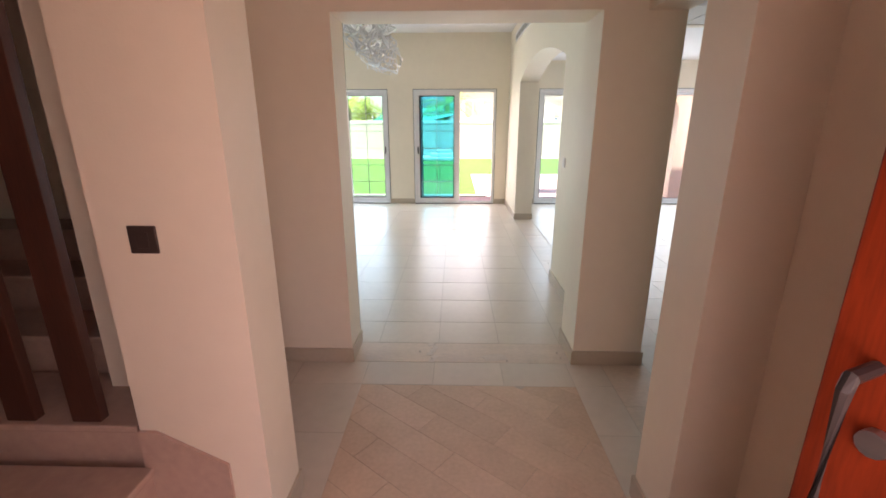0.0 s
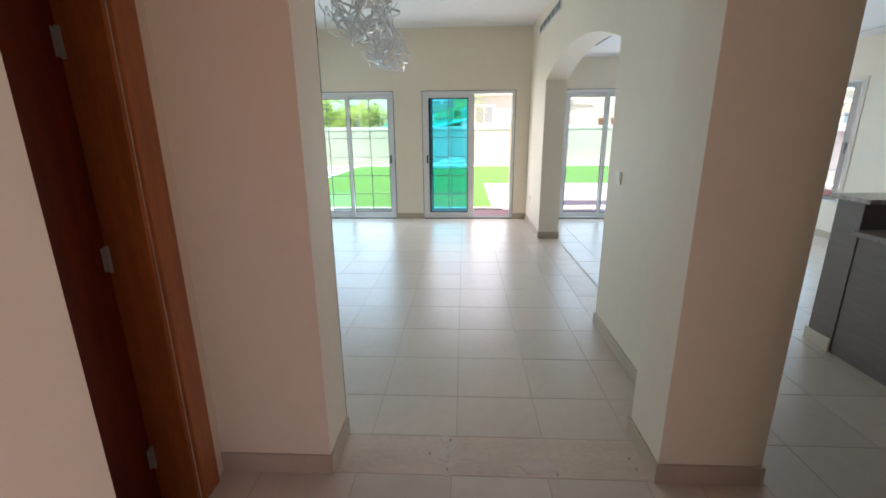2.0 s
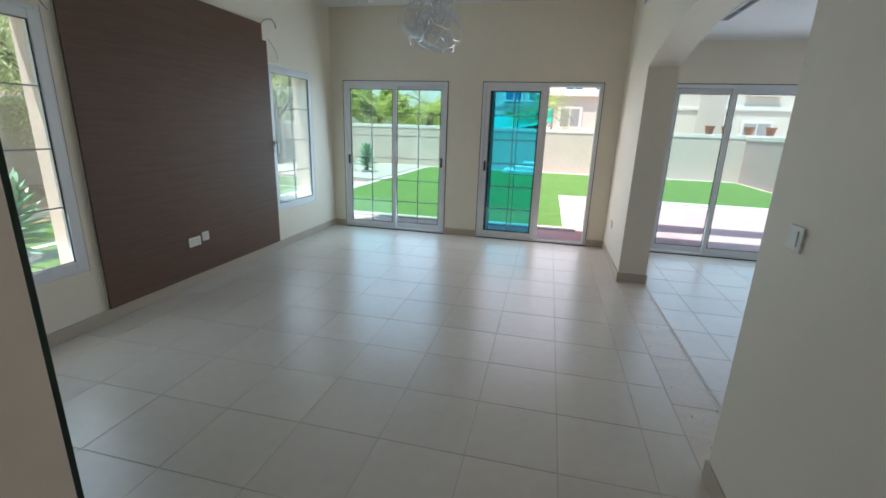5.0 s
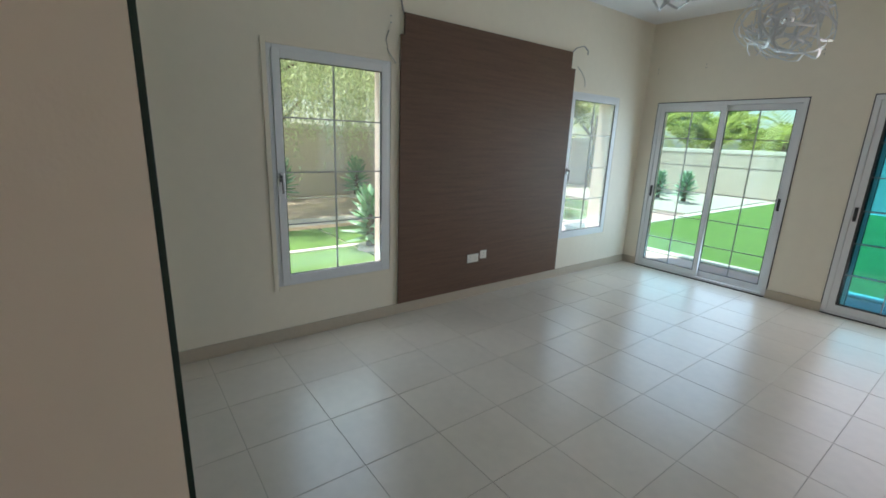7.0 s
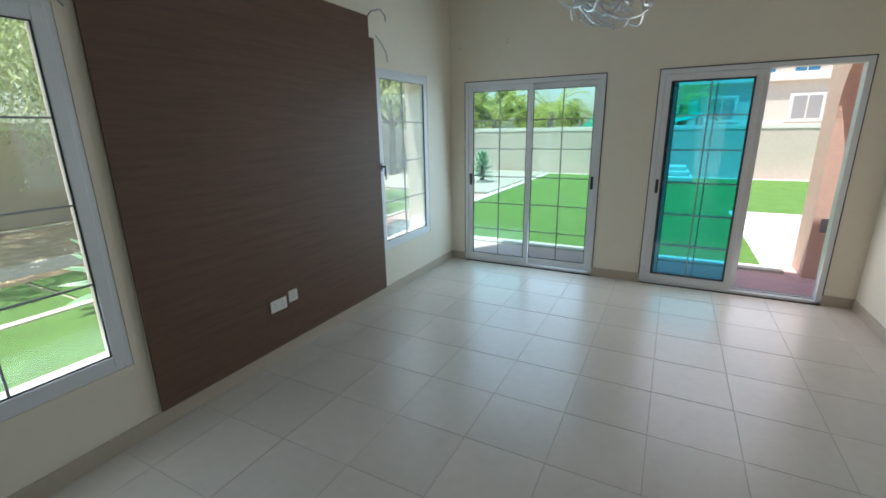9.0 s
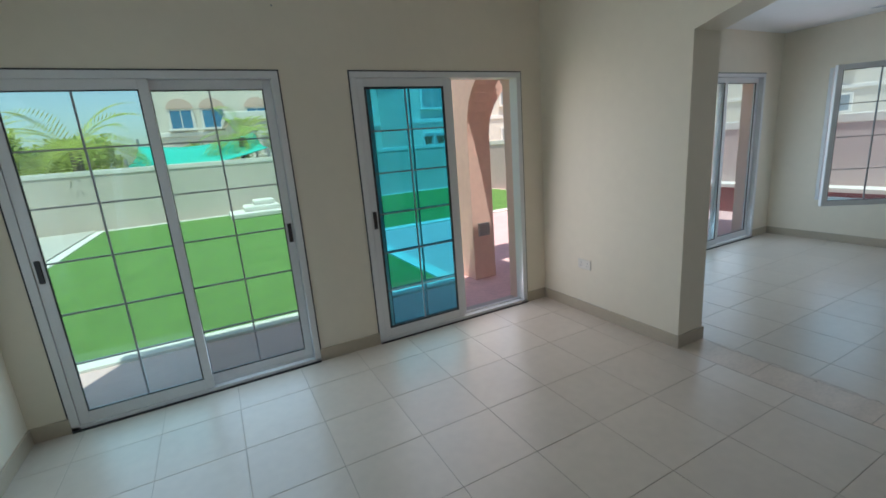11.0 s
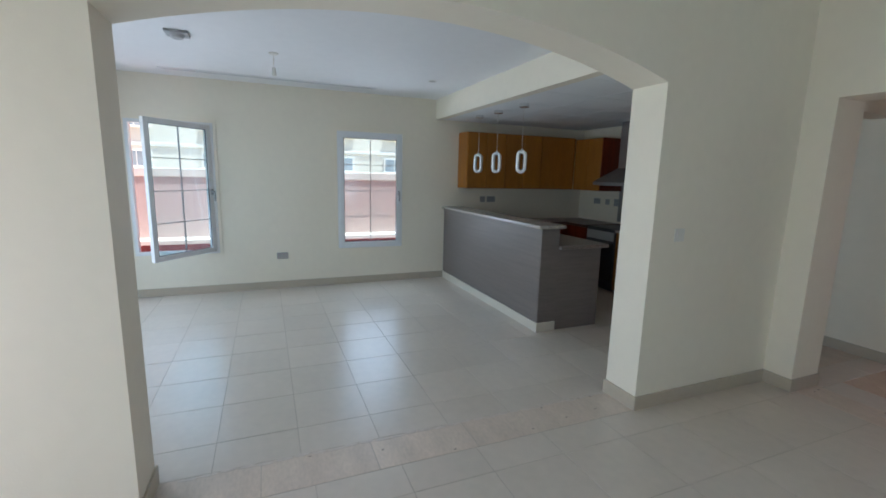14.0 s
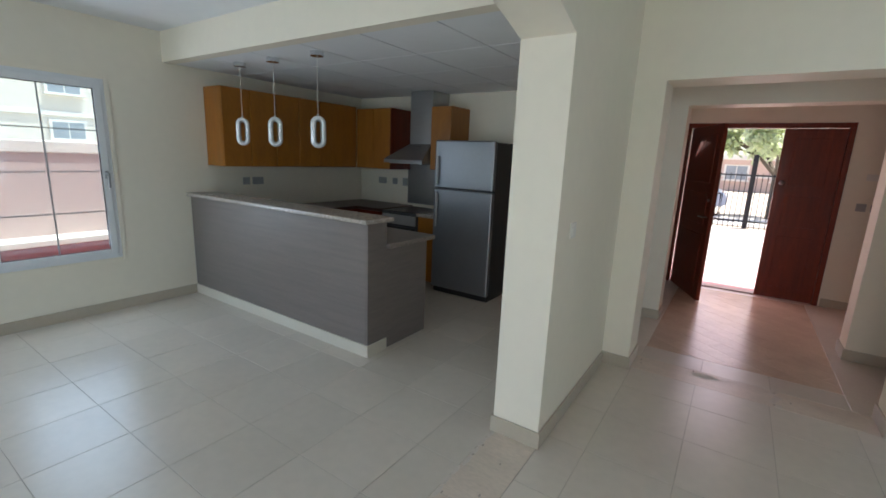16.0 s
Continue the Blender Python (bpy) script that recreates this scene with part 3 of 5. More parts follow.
def plate(name, m, w, h, label, category, material=PLASTIC, kind="socket", gangs=1):
    """A wall plate: local x across, y out of the wall, z up."""
    ob = new(name)
    ob.matrix_basis = m
    tagged(ob, label, category)
    bm = bmesh.new()
    bx(bm, -w / 2, w / 2, 0, 0.009, -h / 2, h / 2, 0.003)
    part("face_plate", bm, material, ob)
    for g in range(gangs):
        cx = -w / 2 + w * (g + 0.5) / gangs
        if kind == "switch":
            bm = bmesh.new()
            bx(bm, cx - 0.02, cx + 0.02, 0.009, 0.013, -0.027, 0.027, 0.002)
            part("rocker", bm, material, ob)
        else:
            bm = bmesh.new()
            bx(bm, cx - 0.004, cx + 0.004, 0.0085, 0.0096, 0.008, 0.02)
            bx(bm, cx - 0.015, cx - 0.006, 0.0085, 0.0096, -0.016, -0.009)
            bx(bm, cx + 0.006, cx + 0.015, 0.0085, 0.0096, -0.016, -0.009)
            part("pin_holes", bm, GREYPL, ob)
            bm = bmesh.new()
            bx(bm, cx - 0.008, cx + 0.008, 0.009, 0.013, 0.026, 0.036, 0.001)
            part("rocker", bm, material, ob)
    return ob


WEST, EAST, ARCH_L, SOUTHK = 90, 90, 90, 180
plate("socket", pose(XW + 0.034, 5.57, 0.435, 0, 0, -90), 0.147, 0.087, "white double socket on the dark wall panel", "socket", gangs=2)
plate("data_socket", pose(XW + 0.034, 5.71, 0.46, 0, 0, -90), 0.087, 0.087, "white data socket on the dark wall panel", "socket")
plate("socket", pose(XA, 7.96, 0.455, 0, 0, 90), 0.147, 0.087, "white double socket low on the arch wall", "socket", gangs=2)
plate("light_switch", pose(XA, 3.915, 1.225, 0, 0, 90), 0.087, 0.087, "white light switch on the arch wall", "switch", kind="switch")
plate("socket", pose(XE, 6.29, 0.45, 0, 0, 90), 0.147, 0.087, "grey metal double socket under the dining windows", "socket", GREYPL, gangs=2)
plate("light_switch", pose(-0.64, YQ0, 1.235, 0, 0, 180), 0.09, 0.09, "brown metal light switch in the hall", "switch", BROWNPL, kind="switch")
plate("light_switch", pose(-0.555, YF, 1.22, 0, 0, 0), 0.087, 0.087, "grey light switch beside the front door", "switch", GREYPL, kind="switch")
plate("light_switch", pose(-0.68, YF, 1.22, 0, 0, 0), 0.087, 0.087, "grey light switch beside the front door", "switch", GREYPL, kind="switch")
plate("thermostat", pose(-0.60, YF, 1.56, 0, 0, 0), 0.11, 0.075, "pale thermostat above the hall switches", "thermostat", PLASTIC, kind="switch")


def grille(name, m, length, h, label):
    """Linear air grille: local x along, y out of the surface, z across."""
    g = new(name)
    g.matrix_basis = m
    tagged(g, label, "air grille")
    bm = bmesh.new()
    for b in ((0, length, -0.0, 0.018), (0, length, h - 0.018, h)):
        bx(bm, b[0], b[1], 0, 0.012, b[2], b[3], 0.002)
    bx(bm, 0, 0.018, 0, 0.012, 0.018, h - 0.018, 0.002)
    bx(bm, length - 0.018, length, 0, 0.012, 0.018, h - 0.018, 0.002)
    part("frame", bm, ALU, g)
    block("backing", (0.018, length - 0.018, 0.0005, 0.002, 0.018, h - 0.018), GREYSIDE, g)
    for k in range(1, int(length / 0.28)):
        x = length * k / int(length / 0.28)
        block("divider", (x - 0.006, x + 0.006, 0.0025, 0.0125, 0.018, h - 0.018), ALU, g)
    n = max(2, int((h - 0.04) / 0.016))
    for k in range(n):
        z = 0.02 + (h - 0.04) * (k + 0.5) / n
        block("slat", (0.018, length - 0.018, 0.003, 0.010, z - 0.003, z + 0.003), GREYPL, g)
    return g


grille("air_grille", pose(XA, 3.52, 2.845, 0, 0, 90), 1.15, 0.12, "long silver linear air grille high on the wall")
grille("air_grille", pose(XA, 6.3, 2.86, 0, 0, 90), 1.45, 0.13, "long silver linear air grille high on the wall")


def cable(name, pts, r, label):
    bm = bmesh.new()
    tube(bm, pts, r, 6)
    return tagged(part(name, bm, GREYPL, smooth=True), label, "cable")


cable("loose_cable", [(XW + 0.005, 6.87, 2.58), (XW + 0.03, 6.92, 2.64), (XW + 0.05, 7.02, 2.67), (XW + 0.06, 7.08, 2.63), (XW + 0.05, 7.10, 2.59)], 0.007, "loose grey cable end above the wall panel")
cable("loose_cable", [(XW + 0.005, 4.72, 2.58), (XW + 0.03, 4.68, 2.66), (XW + 0.04, 4.66, 2.76), (XW + 0.02, 4.64, 2.84)], 0.007, "loose grey cable end above the wall panel")
cable("loose_cable", [(XW + 0.005, 4.58, 2.44), (XW + 0.03, 4.54, 2.36), (XW + 0.03, 4.56, 2.28), (XW + 0.02, 4.64, 2.2)], 0.004, "thin loose cable beside the window")
cable("loose_cable", [(XW + 0.005, 7.0, 2.46), (XW + 0.02, 7.07, 2.40), (XW + 0.03, 7.12, 2.33), (XW + 0.02, 7.15, 2.26)], 0.004, "thin loose cable beside the window")

for hx, hz in ((-2.02, 2.56), (-0.92, 2.58), (-2.60, 2.55)):
    for dz in (0, 0.04):
        bm = bmesh.new()
        cyl(bm, (hx, YN - 0.003, hz + dz), (hx, YN + 0.002, hz + dz), 0.006, seg=8)
        tagged(part("screw_plug", bm, GREYPL), "small grey plastic screw plug in a bare wall", "screw plug", "screw plugs in the living room walls")
for hy, hz in ((4.60, 2.55), (4.60, 2.50), (3.86, 2.57)):
    bm = bmesh.new()
    cyl(bm, (XW - 0.002, hy, hz), (XW + 0.003, hy, hz), 0.006, seg=8)
    tagged(part("screw_plug", bm, GREYPL), "small grey plastic screw plug in a bare wall", "screw plug", "screw plugs in the living room walls")

# glass sheet on the living side of the hall wall
bm = bmesh.new()
bx(bm, -2.55, -0.356, YPL + 0.0005, YPL + 0.0125, 0.102, 2.60, 0.001)
tagged(part("glass_sheet", bm, GLASS_EDGE), "tall dark tinted glass sheet fixed to the wall", "glass panel")


# chandeliers of bent aluminium strips
def chandelier(x, y, zc, r, seed):
    rng = random.Random(seed)
    ch = thing("chandelier", x, y, zc, "round chandelier of tangled bent aluminium wire on a chrome stem", "chandelier", "chandeliers in the living room")
    bm = bmesh.new()
    cyl(bm, (0, 0, 0.0), (0, 0, 3.12 - zc), 0.012)
    part("stem", bm, CHROME, ch, smooth=True)
    bm = bmesh.new()
    cyl(bm, (0, 0, 3.115 - zc), (0, 0, 3.145 - zc), 0.10, 0.09, 20)
    part("canopy", bm, CHROME, ch)
    bm = bmesh.new()
    bmesh.ops.create_icosphere(bm, subdivisions=2, radius=0.05)
    part("core", bm, CHROME, ch, smooth=True)
    for k in range(40):
        bm = bmesh.new()
        u = Vector((rng.gauss(0, 1), rng.gauss(0, 1), rng.gauss(0, 1))).normalized()
        v = u.orthogonal().normalized()
        v = Matrix.Rotation(rng.uniform(0, 6.28), 3, u) @ v
        w = u.cross(v)
        rr = r * rng.uniform(0.72, 1.0)
        span = rng.uniform(1.6, 3.4)
        ph = rng.uniform(0, 6.28)
        wob, fq = rng.uniform(0.10, 0.25), rng.choice((2, 3, 4))
        pts = []
        for i in range(15):
            a = ph + span * i / 14
            q = (v * math.cos(a) + w * math.sin(a)) * rr + u * (math.sin(a * fq) * wob * r + rng.uniform(-0.1, 0.1) * r * 0.2)
            pts.append(q * (1 - 0.28 * abs(math.sin(a * 1.5 + k))))
        ribbon(bm, pts, 0.010, 0.003)
        part("bent_strip", bm, WIRE_ALU, ch, smooth=True)
    for k in range(6):
        bm = bmesh.new()
        a = k * math.pi / 3
        tube(bm, [(0.03 * math.cos(a), 0.03 * math.sin(a), 3.1 - zc), (0.06 * math.cos(a + 0.5), 0.06 * math.sin(a + 0.5), (3.1 - zc) * 0.6), (0.05 * math.cos(a + 1), 0.05 * math.sin(a + 1), r * 0.6)], 0.005, 5)
        part("hanging_strip", bm, WIRE_ALU, ch, smooth=True)
    return ch


chandelier(-0.76, 6.85, 2.58, 0.37, 3)
chandelier(-0.66, 4.98, 2.61, 0.38, 8)

# ---- dining room ceiling fittings ----
grille("air_grille", pose(5.10, 5.1, 2.665, -90, 0, 90), 2.4, 0.07, "narrow slot diffuser in the dining ceiling")
grille("air_grille", pose(2.10, 6.35, 2.665, -90, 0, 90), 1.1, 0.10, "silver linear diffuser in the dining ceiling")
sd = thing("smoke_detector", 3.55, 7.08, 2.665, "grey square smoke detector on the dining ceiling", "smoke detector")
bm = bmesh.new()
bx(bm, -0.085, 0.085, -0.085, 0.085, -0.022, 0, 0.008)
part("base", bm, GREYPL, sd)
bm = bmesh.new()
cyl(bm, (0, 0, -0.05), (0, 0, -0.0225), 0.04, 0.06, 24)
part("sensor_cap", bm, GREYPL, sd)
bh = thing("bulb_holder", 3.86, 6.35, 2.665, "bare white bulb holder hanging on a short cable", "lamp holder")
bm = bmesh.new()
tube(bm, [(0, 0, 0), (0.004, 0, -0.05), (-0.004, 0.004, -0.10), (0, 0, -0.14)], 0.004, 6)
part("flex", bm, PLASTIC, bh)
bm = bmesh.new()
cyl(bm, (0, 0, -0.20), (0, 0, -0.13), 0.022, 0.016, 14)
part("socket_shell", bm, PLASTIC, bh, smooth=True)
bm = bmesh.new()
cyl(bm, (0, 0, -0.012), (0, 0, 0), 0.04, 0.045, 18)
part("ceiling_rose", bm, PLASTIC, bh)


def downlight(x, y, z):
    dl = thing("downlight", x, y, z, "small round recessed ceiling downlight, unlit", "downlight", "ceiling downlights")
    bm = bmesh.new()
    n = 24
    tube(bm, [(0.042 * math.cos(k * 2 * math.pi / n), 0.042 * math.sin(k * 2 * math.pi / n), 0.0) for k in range(n)], 0.006, 6, True)
    part("trim_ring", bm, PLASTIC, dl, smooth=True)
    bm = bmesh.new()
    cyl(bm, (0, 0, -0.003), (0, 0, -0.0005), 0.04, 0.04, 20)
    part("lens", bm, GREYPL, dl)
    return dl


dl = downlight(2.26, 4.89, 2.665)
copy_thing(dl, pose(4.3, 4.6, 2.665))

# ---- breakfast bar and kitchen ----
bar = thing("breakfast_bar", 4.18, 3.82, 0, "breakfast bar half wall clad in grey oak laminate with pale base", "bar")
inv = bar.matrix_basis.inverted()


def kpart(name, parent, b, material, bev=0.002, label=""):
    bm = bmesh.new()
    bx(bm, *b, bev)
    bm.transform(parent.matrix_basis.inverted())
    return part(name, bm, material, parent, label)


kpart("front_cladding", bar, (2.90, XE, 3.915, 3.93, 0.10, 1.075), LAMIN)
kpart("core_wall", bar, (2.90, XE, 3.73, 3.914, 0.0, 1.075), LAMIN)
kpart("end_cladding", bar, (2.882, 2.899, 3.715, 3.93, 0.10, 1.075), LAMIN)
kpart("skirting", bar, (2.878, XE, 3.931, 3.943, 0.0, 0.10), BARBASE, 0.002, "pale skirting strip")
kpart("end_skirting", bar, (2.868, 2.881, 3.715, 3.943, 0.0, 0.10), BARBASE, 0.002, "pale skirting strip")
top = thing("bar_top", 4.18, 3.82, 1.076, "speckled beige granite bar top with rounded edge", "worktop")
kpart("slab", top, (2.855, XE, 3.655, 3.975, 1.076, 1.110), GRANITE, 0.008)
pen = thing("peninsula_cabinet", 3.5, 3.45, 0, "low grey laminate peninsula cabinet behind the breakfast bar", "cabinet")
kpart("end_panel", pen, (2.89, 2.91, 3.16, 3.714, 0.0, 0.86), LAMIN)
kpart("carcass", pen, (2.911, 4.86, 3.18, 3.714, 0.1, 0.86), LAMIN)
for k in range(3):
    dr = kpart("cabinet_door", pen, (2.93 + k * 0.64, 3.55 + k * 0.64, 3.16, 3.179, 0.11, 0.85), ORANGE)
pt = thing("peninsula_worktop", 3.8, 3.4, 0.861, "brown grey granite worktop on the peninsula", "worktop")
kpart("slab", pt, (2.84, 5.47, 3.10, 3.72, 0.861, 0.90), GRANITE_M, 0.006)


def cabinet(name, b, front, n, label, group, wood=ORANGE):
    """A box cabinet with n doors on its front: 'x-', or 'y+'."""
    x0, x1, y0, y1, z0, z1 = b
    c = thing(name, (x0 + x1) / 2, (y0 + y1) / 2, z0, label, "cabinet", group)
    if front == "x-":
        kpart("carcass", c, (x0 + 0.02, x1, y0, y1, z0, z1), wood)
        for k in range(n):
            a, bb = y0 + (y1 - y0) * k / n + 0.003, y0 + (y1 - y0) * (k + 1) / n - 0.003
            dr = kpart("cabinet_door", c, (x0, x0 + 0.0195, a, bb, z0 + 0.003, z1 - 0.003), wood, 0.004)
    else:
        kpart("carcass", c, (x0, x1, y0, y1 - 0.02, z0, z1), wood)
        for k in range(n):
            a, bb = x0 + (x1 - x0) * k / n + 0.003, x0 + (x1 - x0) * (k + 1) / n - 0.003
            dr = kpart("cabinet_door", c, (a, bb, y1 - 0.0195, y1, z0 + 0.003, z1 - 0.003), wood, 0.004)
    return c


WALLC = "orange kitchen wall cabinets"
BASEC = "kitchen base cabinets"
for k in range(3):
    y0 = 1.80 + k * 0.64
    cabinet("wall_cabinet", (5.145, XE, y0 + 0.001, y0 + 0.639, 1.40, 2.215), "x-", 2 if k else 1, "orange beech wall cabinet over the kitchen counter", WALLC)
cab = cabinet("wall_cabinet", (4.53, 5.14, YQ1, 1.80, 1.40, 2.19), "y+", 2, "orange beech wall cabinet with its shaded side coloured dark red", WALLC)
# thin dark red sheet puts the shade on this side into its colour
kpart("side_panel", cab, (4.514, 4.5295, YQ1, 1.80, 1.40, 2.19), MAHOG, 0.001, "dark red sheet colouring the shaded side")
cabinet("wall_cabinet", (3.58, 3.87, YQ1, 1.80, 1.43, 2.19), "y+", 1, "narrow orange beech wall cabinet beside the hood", WALLC)
cabinet("base_cabinet", (4.89, XE, 1.47, 3.09, 0.10, 0.86), "x-", 3, "dark red base cabinet under dark granite", BASEC, MAHOG)
cabinet("base_cabinet", (4.46, 4.88, YQ1, 2.05, 0.10, 0.86), "y+", 1, "dark red base cabinet beside the cooker", BASEC, MAHOG)
cabinet("base_cabinet", (3.56, 3.84, YQ1, 2.05, 0.06, 0.86), "y+", 1, "narrow orange base cabinet beside the fridge", BASEC)
ct = thing("kitchen_worktop", 5.1, 2.0, 0.861, "dark red granite kitchen worktop", "worktop")
kpart("slab", ct, (4.86, XE, 2.071, 3.099, 0.861, 0.90), GRANITE_D, 0.005)
kpart("slab", ct, (4.45, XE, YQ1, 2.07, 0.861, 0.90), GRANITE_D, 0.005)
kpart("slab", ct, (3.555, 3.855, YQ1, 2.07, 0.861, 0.90), GRANITE, 0.005)
ck = thing("cooker", 4.15, 1.77, 0, "dark grey free standing cooker with black hob", "cooker")
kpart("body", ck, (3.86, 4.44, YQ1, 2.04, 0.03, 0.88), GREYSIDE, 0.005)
kpart("oven_door", ck, (3.88, 4.42, 2.041, 2.06, 0.16, 0.70), BLACK, 0.004)
kpart("control_strip", ck, (3.88, 4.42, 2.041, 2.055, 0.73, 0.85), GREYPL, 0.003)
kpart("hob", ck, (3.87, 4.43, YQ1 + 0.05, 2.03, 0.881, 0.892), BLACK, 0.003)
kpart("oven_handle", ck, (3.92, 4.38, 2.075, 2.09, 0.66, 0.68), CHROME, 0.003)
sp = thing("steel_splashback", 4.1, YQ1, 0.9, "brushed steel splashback sheet behind the cooker", "splashback")
kpart("sheet", sp, (3.88, 4.55, YQ1, YQ1 + 0.006, 0.93, 1.49), STEEL, 0.001)
hood = thing("cooker_hood", 4.0, 1.7, 1.48, "stainless steel chimney cooker hood", "cooker hood")
inv = hood.matrix_basis.inverted()
kpart("chimney", hood, (3.90, 4.24, YQ1, 1.74, 1.74, 2.385), STEEL, 0.003)
bm = bmesh.new()
v = [bm.verts.new(p) for p in ((3.88, YQ1, 1.54), (4.50, YQ1, 1.54), (4.50, 1.95, 1.54), (3.88, 1.95, 1.54), (3.90, YQ1, 1.74), (4.24, YQ1, 1.74), (4.24, 1.74, 1.74), (3.90, 1.74, 1.74))]
for f in ((0, 1, 2, 3), (4, 5, 6, 7), (0, 1, 5, 4), (1, 2, 6, 5), (2, 3, 7, 6), (3, 0, 4, 7)):
    bm.faces.new([v[i] for i in f])
bm.transform(inv)
part("canopy", bm, STEEL, hood)
kpart("rim", hood, (3.88, 4.50, YQ1, 1.95, 1.495, 1.539), STEEL, 0.003)
kpart("filter", hood, (3.93, 4.45, YQ1 + 0.06, 1.90, 1.488, 1.4945), GREYPL, 0.001)

fr = thing("fridge", 3.13, 1.83, 0, "tall silver two door fridge freezer", "fridge")
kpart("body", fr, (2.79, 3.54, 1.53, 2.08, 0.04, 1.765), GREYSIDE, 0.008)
up = kpart("freezer_door", fr, (2.785, 3.545, 2.083, 2.15, 1.245, 1.775), SILVER, 0.015)
lo = kpart("fridge_door", fr, (2.785, 3.545, 2.083, 2.15, 0.07, 1.235), SILVER, 0.015)
h = kpart("handle", fr, (3.475, 3.50, 2.165, 2.185, 1.29, 1.60), GREYPL, 0.006)
h.parent = up
h = kpart("handle", fr, (3.475, 3.50, 2.165, 2.185, 0.80, 1.19), GREYPL, 0.006)
h.parent = lo
kpart("plinth", fr, (2.80, 3.53, 1.56, 2.11, 0.0, 0.055), BLACK, 0.004)

# doorway to the store room beside the fridge
kd = structure(thing("door_4", 2.28, YQ1, 0, "orange wood door frame of an unlit store room", "door frame"), "orange wood door frame of an unlit store room", "door frame")
kpart("casing", kd, (1.695, 1.790, YQ1, YQ1 + 0.02, 0, 2.19), ORANGE, 0.003)
kpart("casing", kd, (2.66, 2.75, YQ1, YQ1 + 0.02, 0, 2.19), ORANGE, 0.003)
kpart("casing_head", kd, (1.790, 2.6595, YQ1, YQ1 + 0.02, 2.10, 2.19), ORANGE, 0.003)
kpart("jamb_lining", kd, (1.791, 1.815, YQ0, YQ1, 0, 2.075), ORANGE, 0.002)
kpart("jamb_lining", kd, (2.635, 2.659, YQ0, YQ1, 0, 2.075), ORANGE, 0.002)
kpart("head_lining", kd, (1.791, 2.659, YQ0, YQ1, 2.0755, 2.099), ORANGE, 0.002)

for y, w, g in ((3.28, 0.087, 1), (3.13, 0.147, 2)):
    plate("socket", pose(XE, y, 1.22, 0, 0, 90), w, 0.087, "grey metal socket over the kitchen counter", "socket", GREYPL, gangs=g)
for x, w, g in ((5.03, 0.147, 2), (4.79, 0.087, 1), (4.60, 0.087, 1)):
    plate("socket", pose(x, YQ1, 1.22, 0, 0, 0), w, 0.11 if x < 4.7 else 0.087, "grey metal socket over the kitchen counter", "socket", GREYPL, gangs=g)


# pendants
def pendant(x, y):
    p = thing("pendant_lamp", x, y, 2.388, "slim capsule shaped chrome ring pendant lamp on a cord", "pendant lamp", "pendant lamps over the bar")
    bm = bmesh.new()
    cyl(bm, (0, 0, -0.035), (0, 0, 0), 0.055, 0.055, 24)
    part("canopy", bm, CHROME, p)
    bm = bmesh.new()
    cyl(bm, (0, 0, -0.50), (0, 0, -0.035), 0.0025, seg=6)
    part("cord", bm, PLASTIC, p)
    turn = Matrix.Translation((0, 0, -0.635)) @ Matrix.Rotation(radians(58), 4, "Z")

    def capsule(r, h):
        low = [(r * math.cos(math.pi * k / 10), h + r * math.sin(math.pi * k / 10)) for k in range(11)]
        return low + [(-x, -z) for x, z in low]
    bm = bmesh.new()
    rings = []
    for r, d in ((0.024, -0.026), (0.030, -0.036), (0.052, -0.036), (0.060, -0.024), (0.060, 0.024), (0.052, 0.036), (0.030, 0.036), (0.024, 0.026)):
        rings.append([bm.verts.new((x, d, z)) for x, z in capsule(r, 0.072)])
    n = len(rings[0])
    for i in range(len(rings)):
        A, B = rings[i], rings[(i + 1) % len(rings)]
        for k in range(n):
            bm.faces.new((A[k], A[(k + 1) % n], B[(k + 1) % n], B[k]))
    bm.transform(turn)
    part("ring_shade", bm, SATIN, p, smooth=True)
    bm = bmesh.new()
    tube(bm, [(x, 0, z) for x, z in capsule(0.019, 0.072)], 0.0045, 6, True)
    bm.transform(turn)
    part("inner_diffuser", bm, GREYPL, p, smooth=True)
    bm = bmesh.new()
    cyl(bm, (0, 0, -0.515), (0, 0, -0.485), 0.014, 0.006, 12)
    part("cap", bm, CHROME, p)
    return p


pn = pendant(3.63, 3.75)
copy_thing(pn, pose(4.215, 3.75, 2.388))
copy_thing(pn, pose(4.73, 3.75, 2.388))

# ---- hall, doors and stairs ----
ld = structure(thing("door_5", -1.0, 1.88, 0, "closed dark mahogany door with reddish wood casing", "door"), "closed dark mahogany door with reddish wood casing", "door")
kpart("casing", ld, (-0.88, -0.862, 2.272, 2.386, 0, 2.15), CASING, 0.004)
kpart("casing", ld, (-0.88, -0.862, 1.473, 1.498, 0, 2.15), CASING, 0.003)
kpart("casing_head", ld, (-0.88, -0.862, 1.4985, 2.2715, 2.082, 2.15), CASING, 0.004)
kpart("jamb_lining", ld, (-1.10, -0.8805, 2.25, 2.2695, 0, 2.06), CASING, 0.002)
kpart("jamb_lining", ld, (-1.10, -0.8805, 1.501, 1.52, 0, 2.06), CASING, 0.002)
kpart("head_lining", ld, (-1.10, -0.8805, 1.501, 2.2695, 2.0605, 2.0795), CASING, 0.002)
lf = kpart("door_leaf", ld, (-1.085, -1.042, 1.522, 2.247, 0.006, 2.058), MAHOG, 0.003)
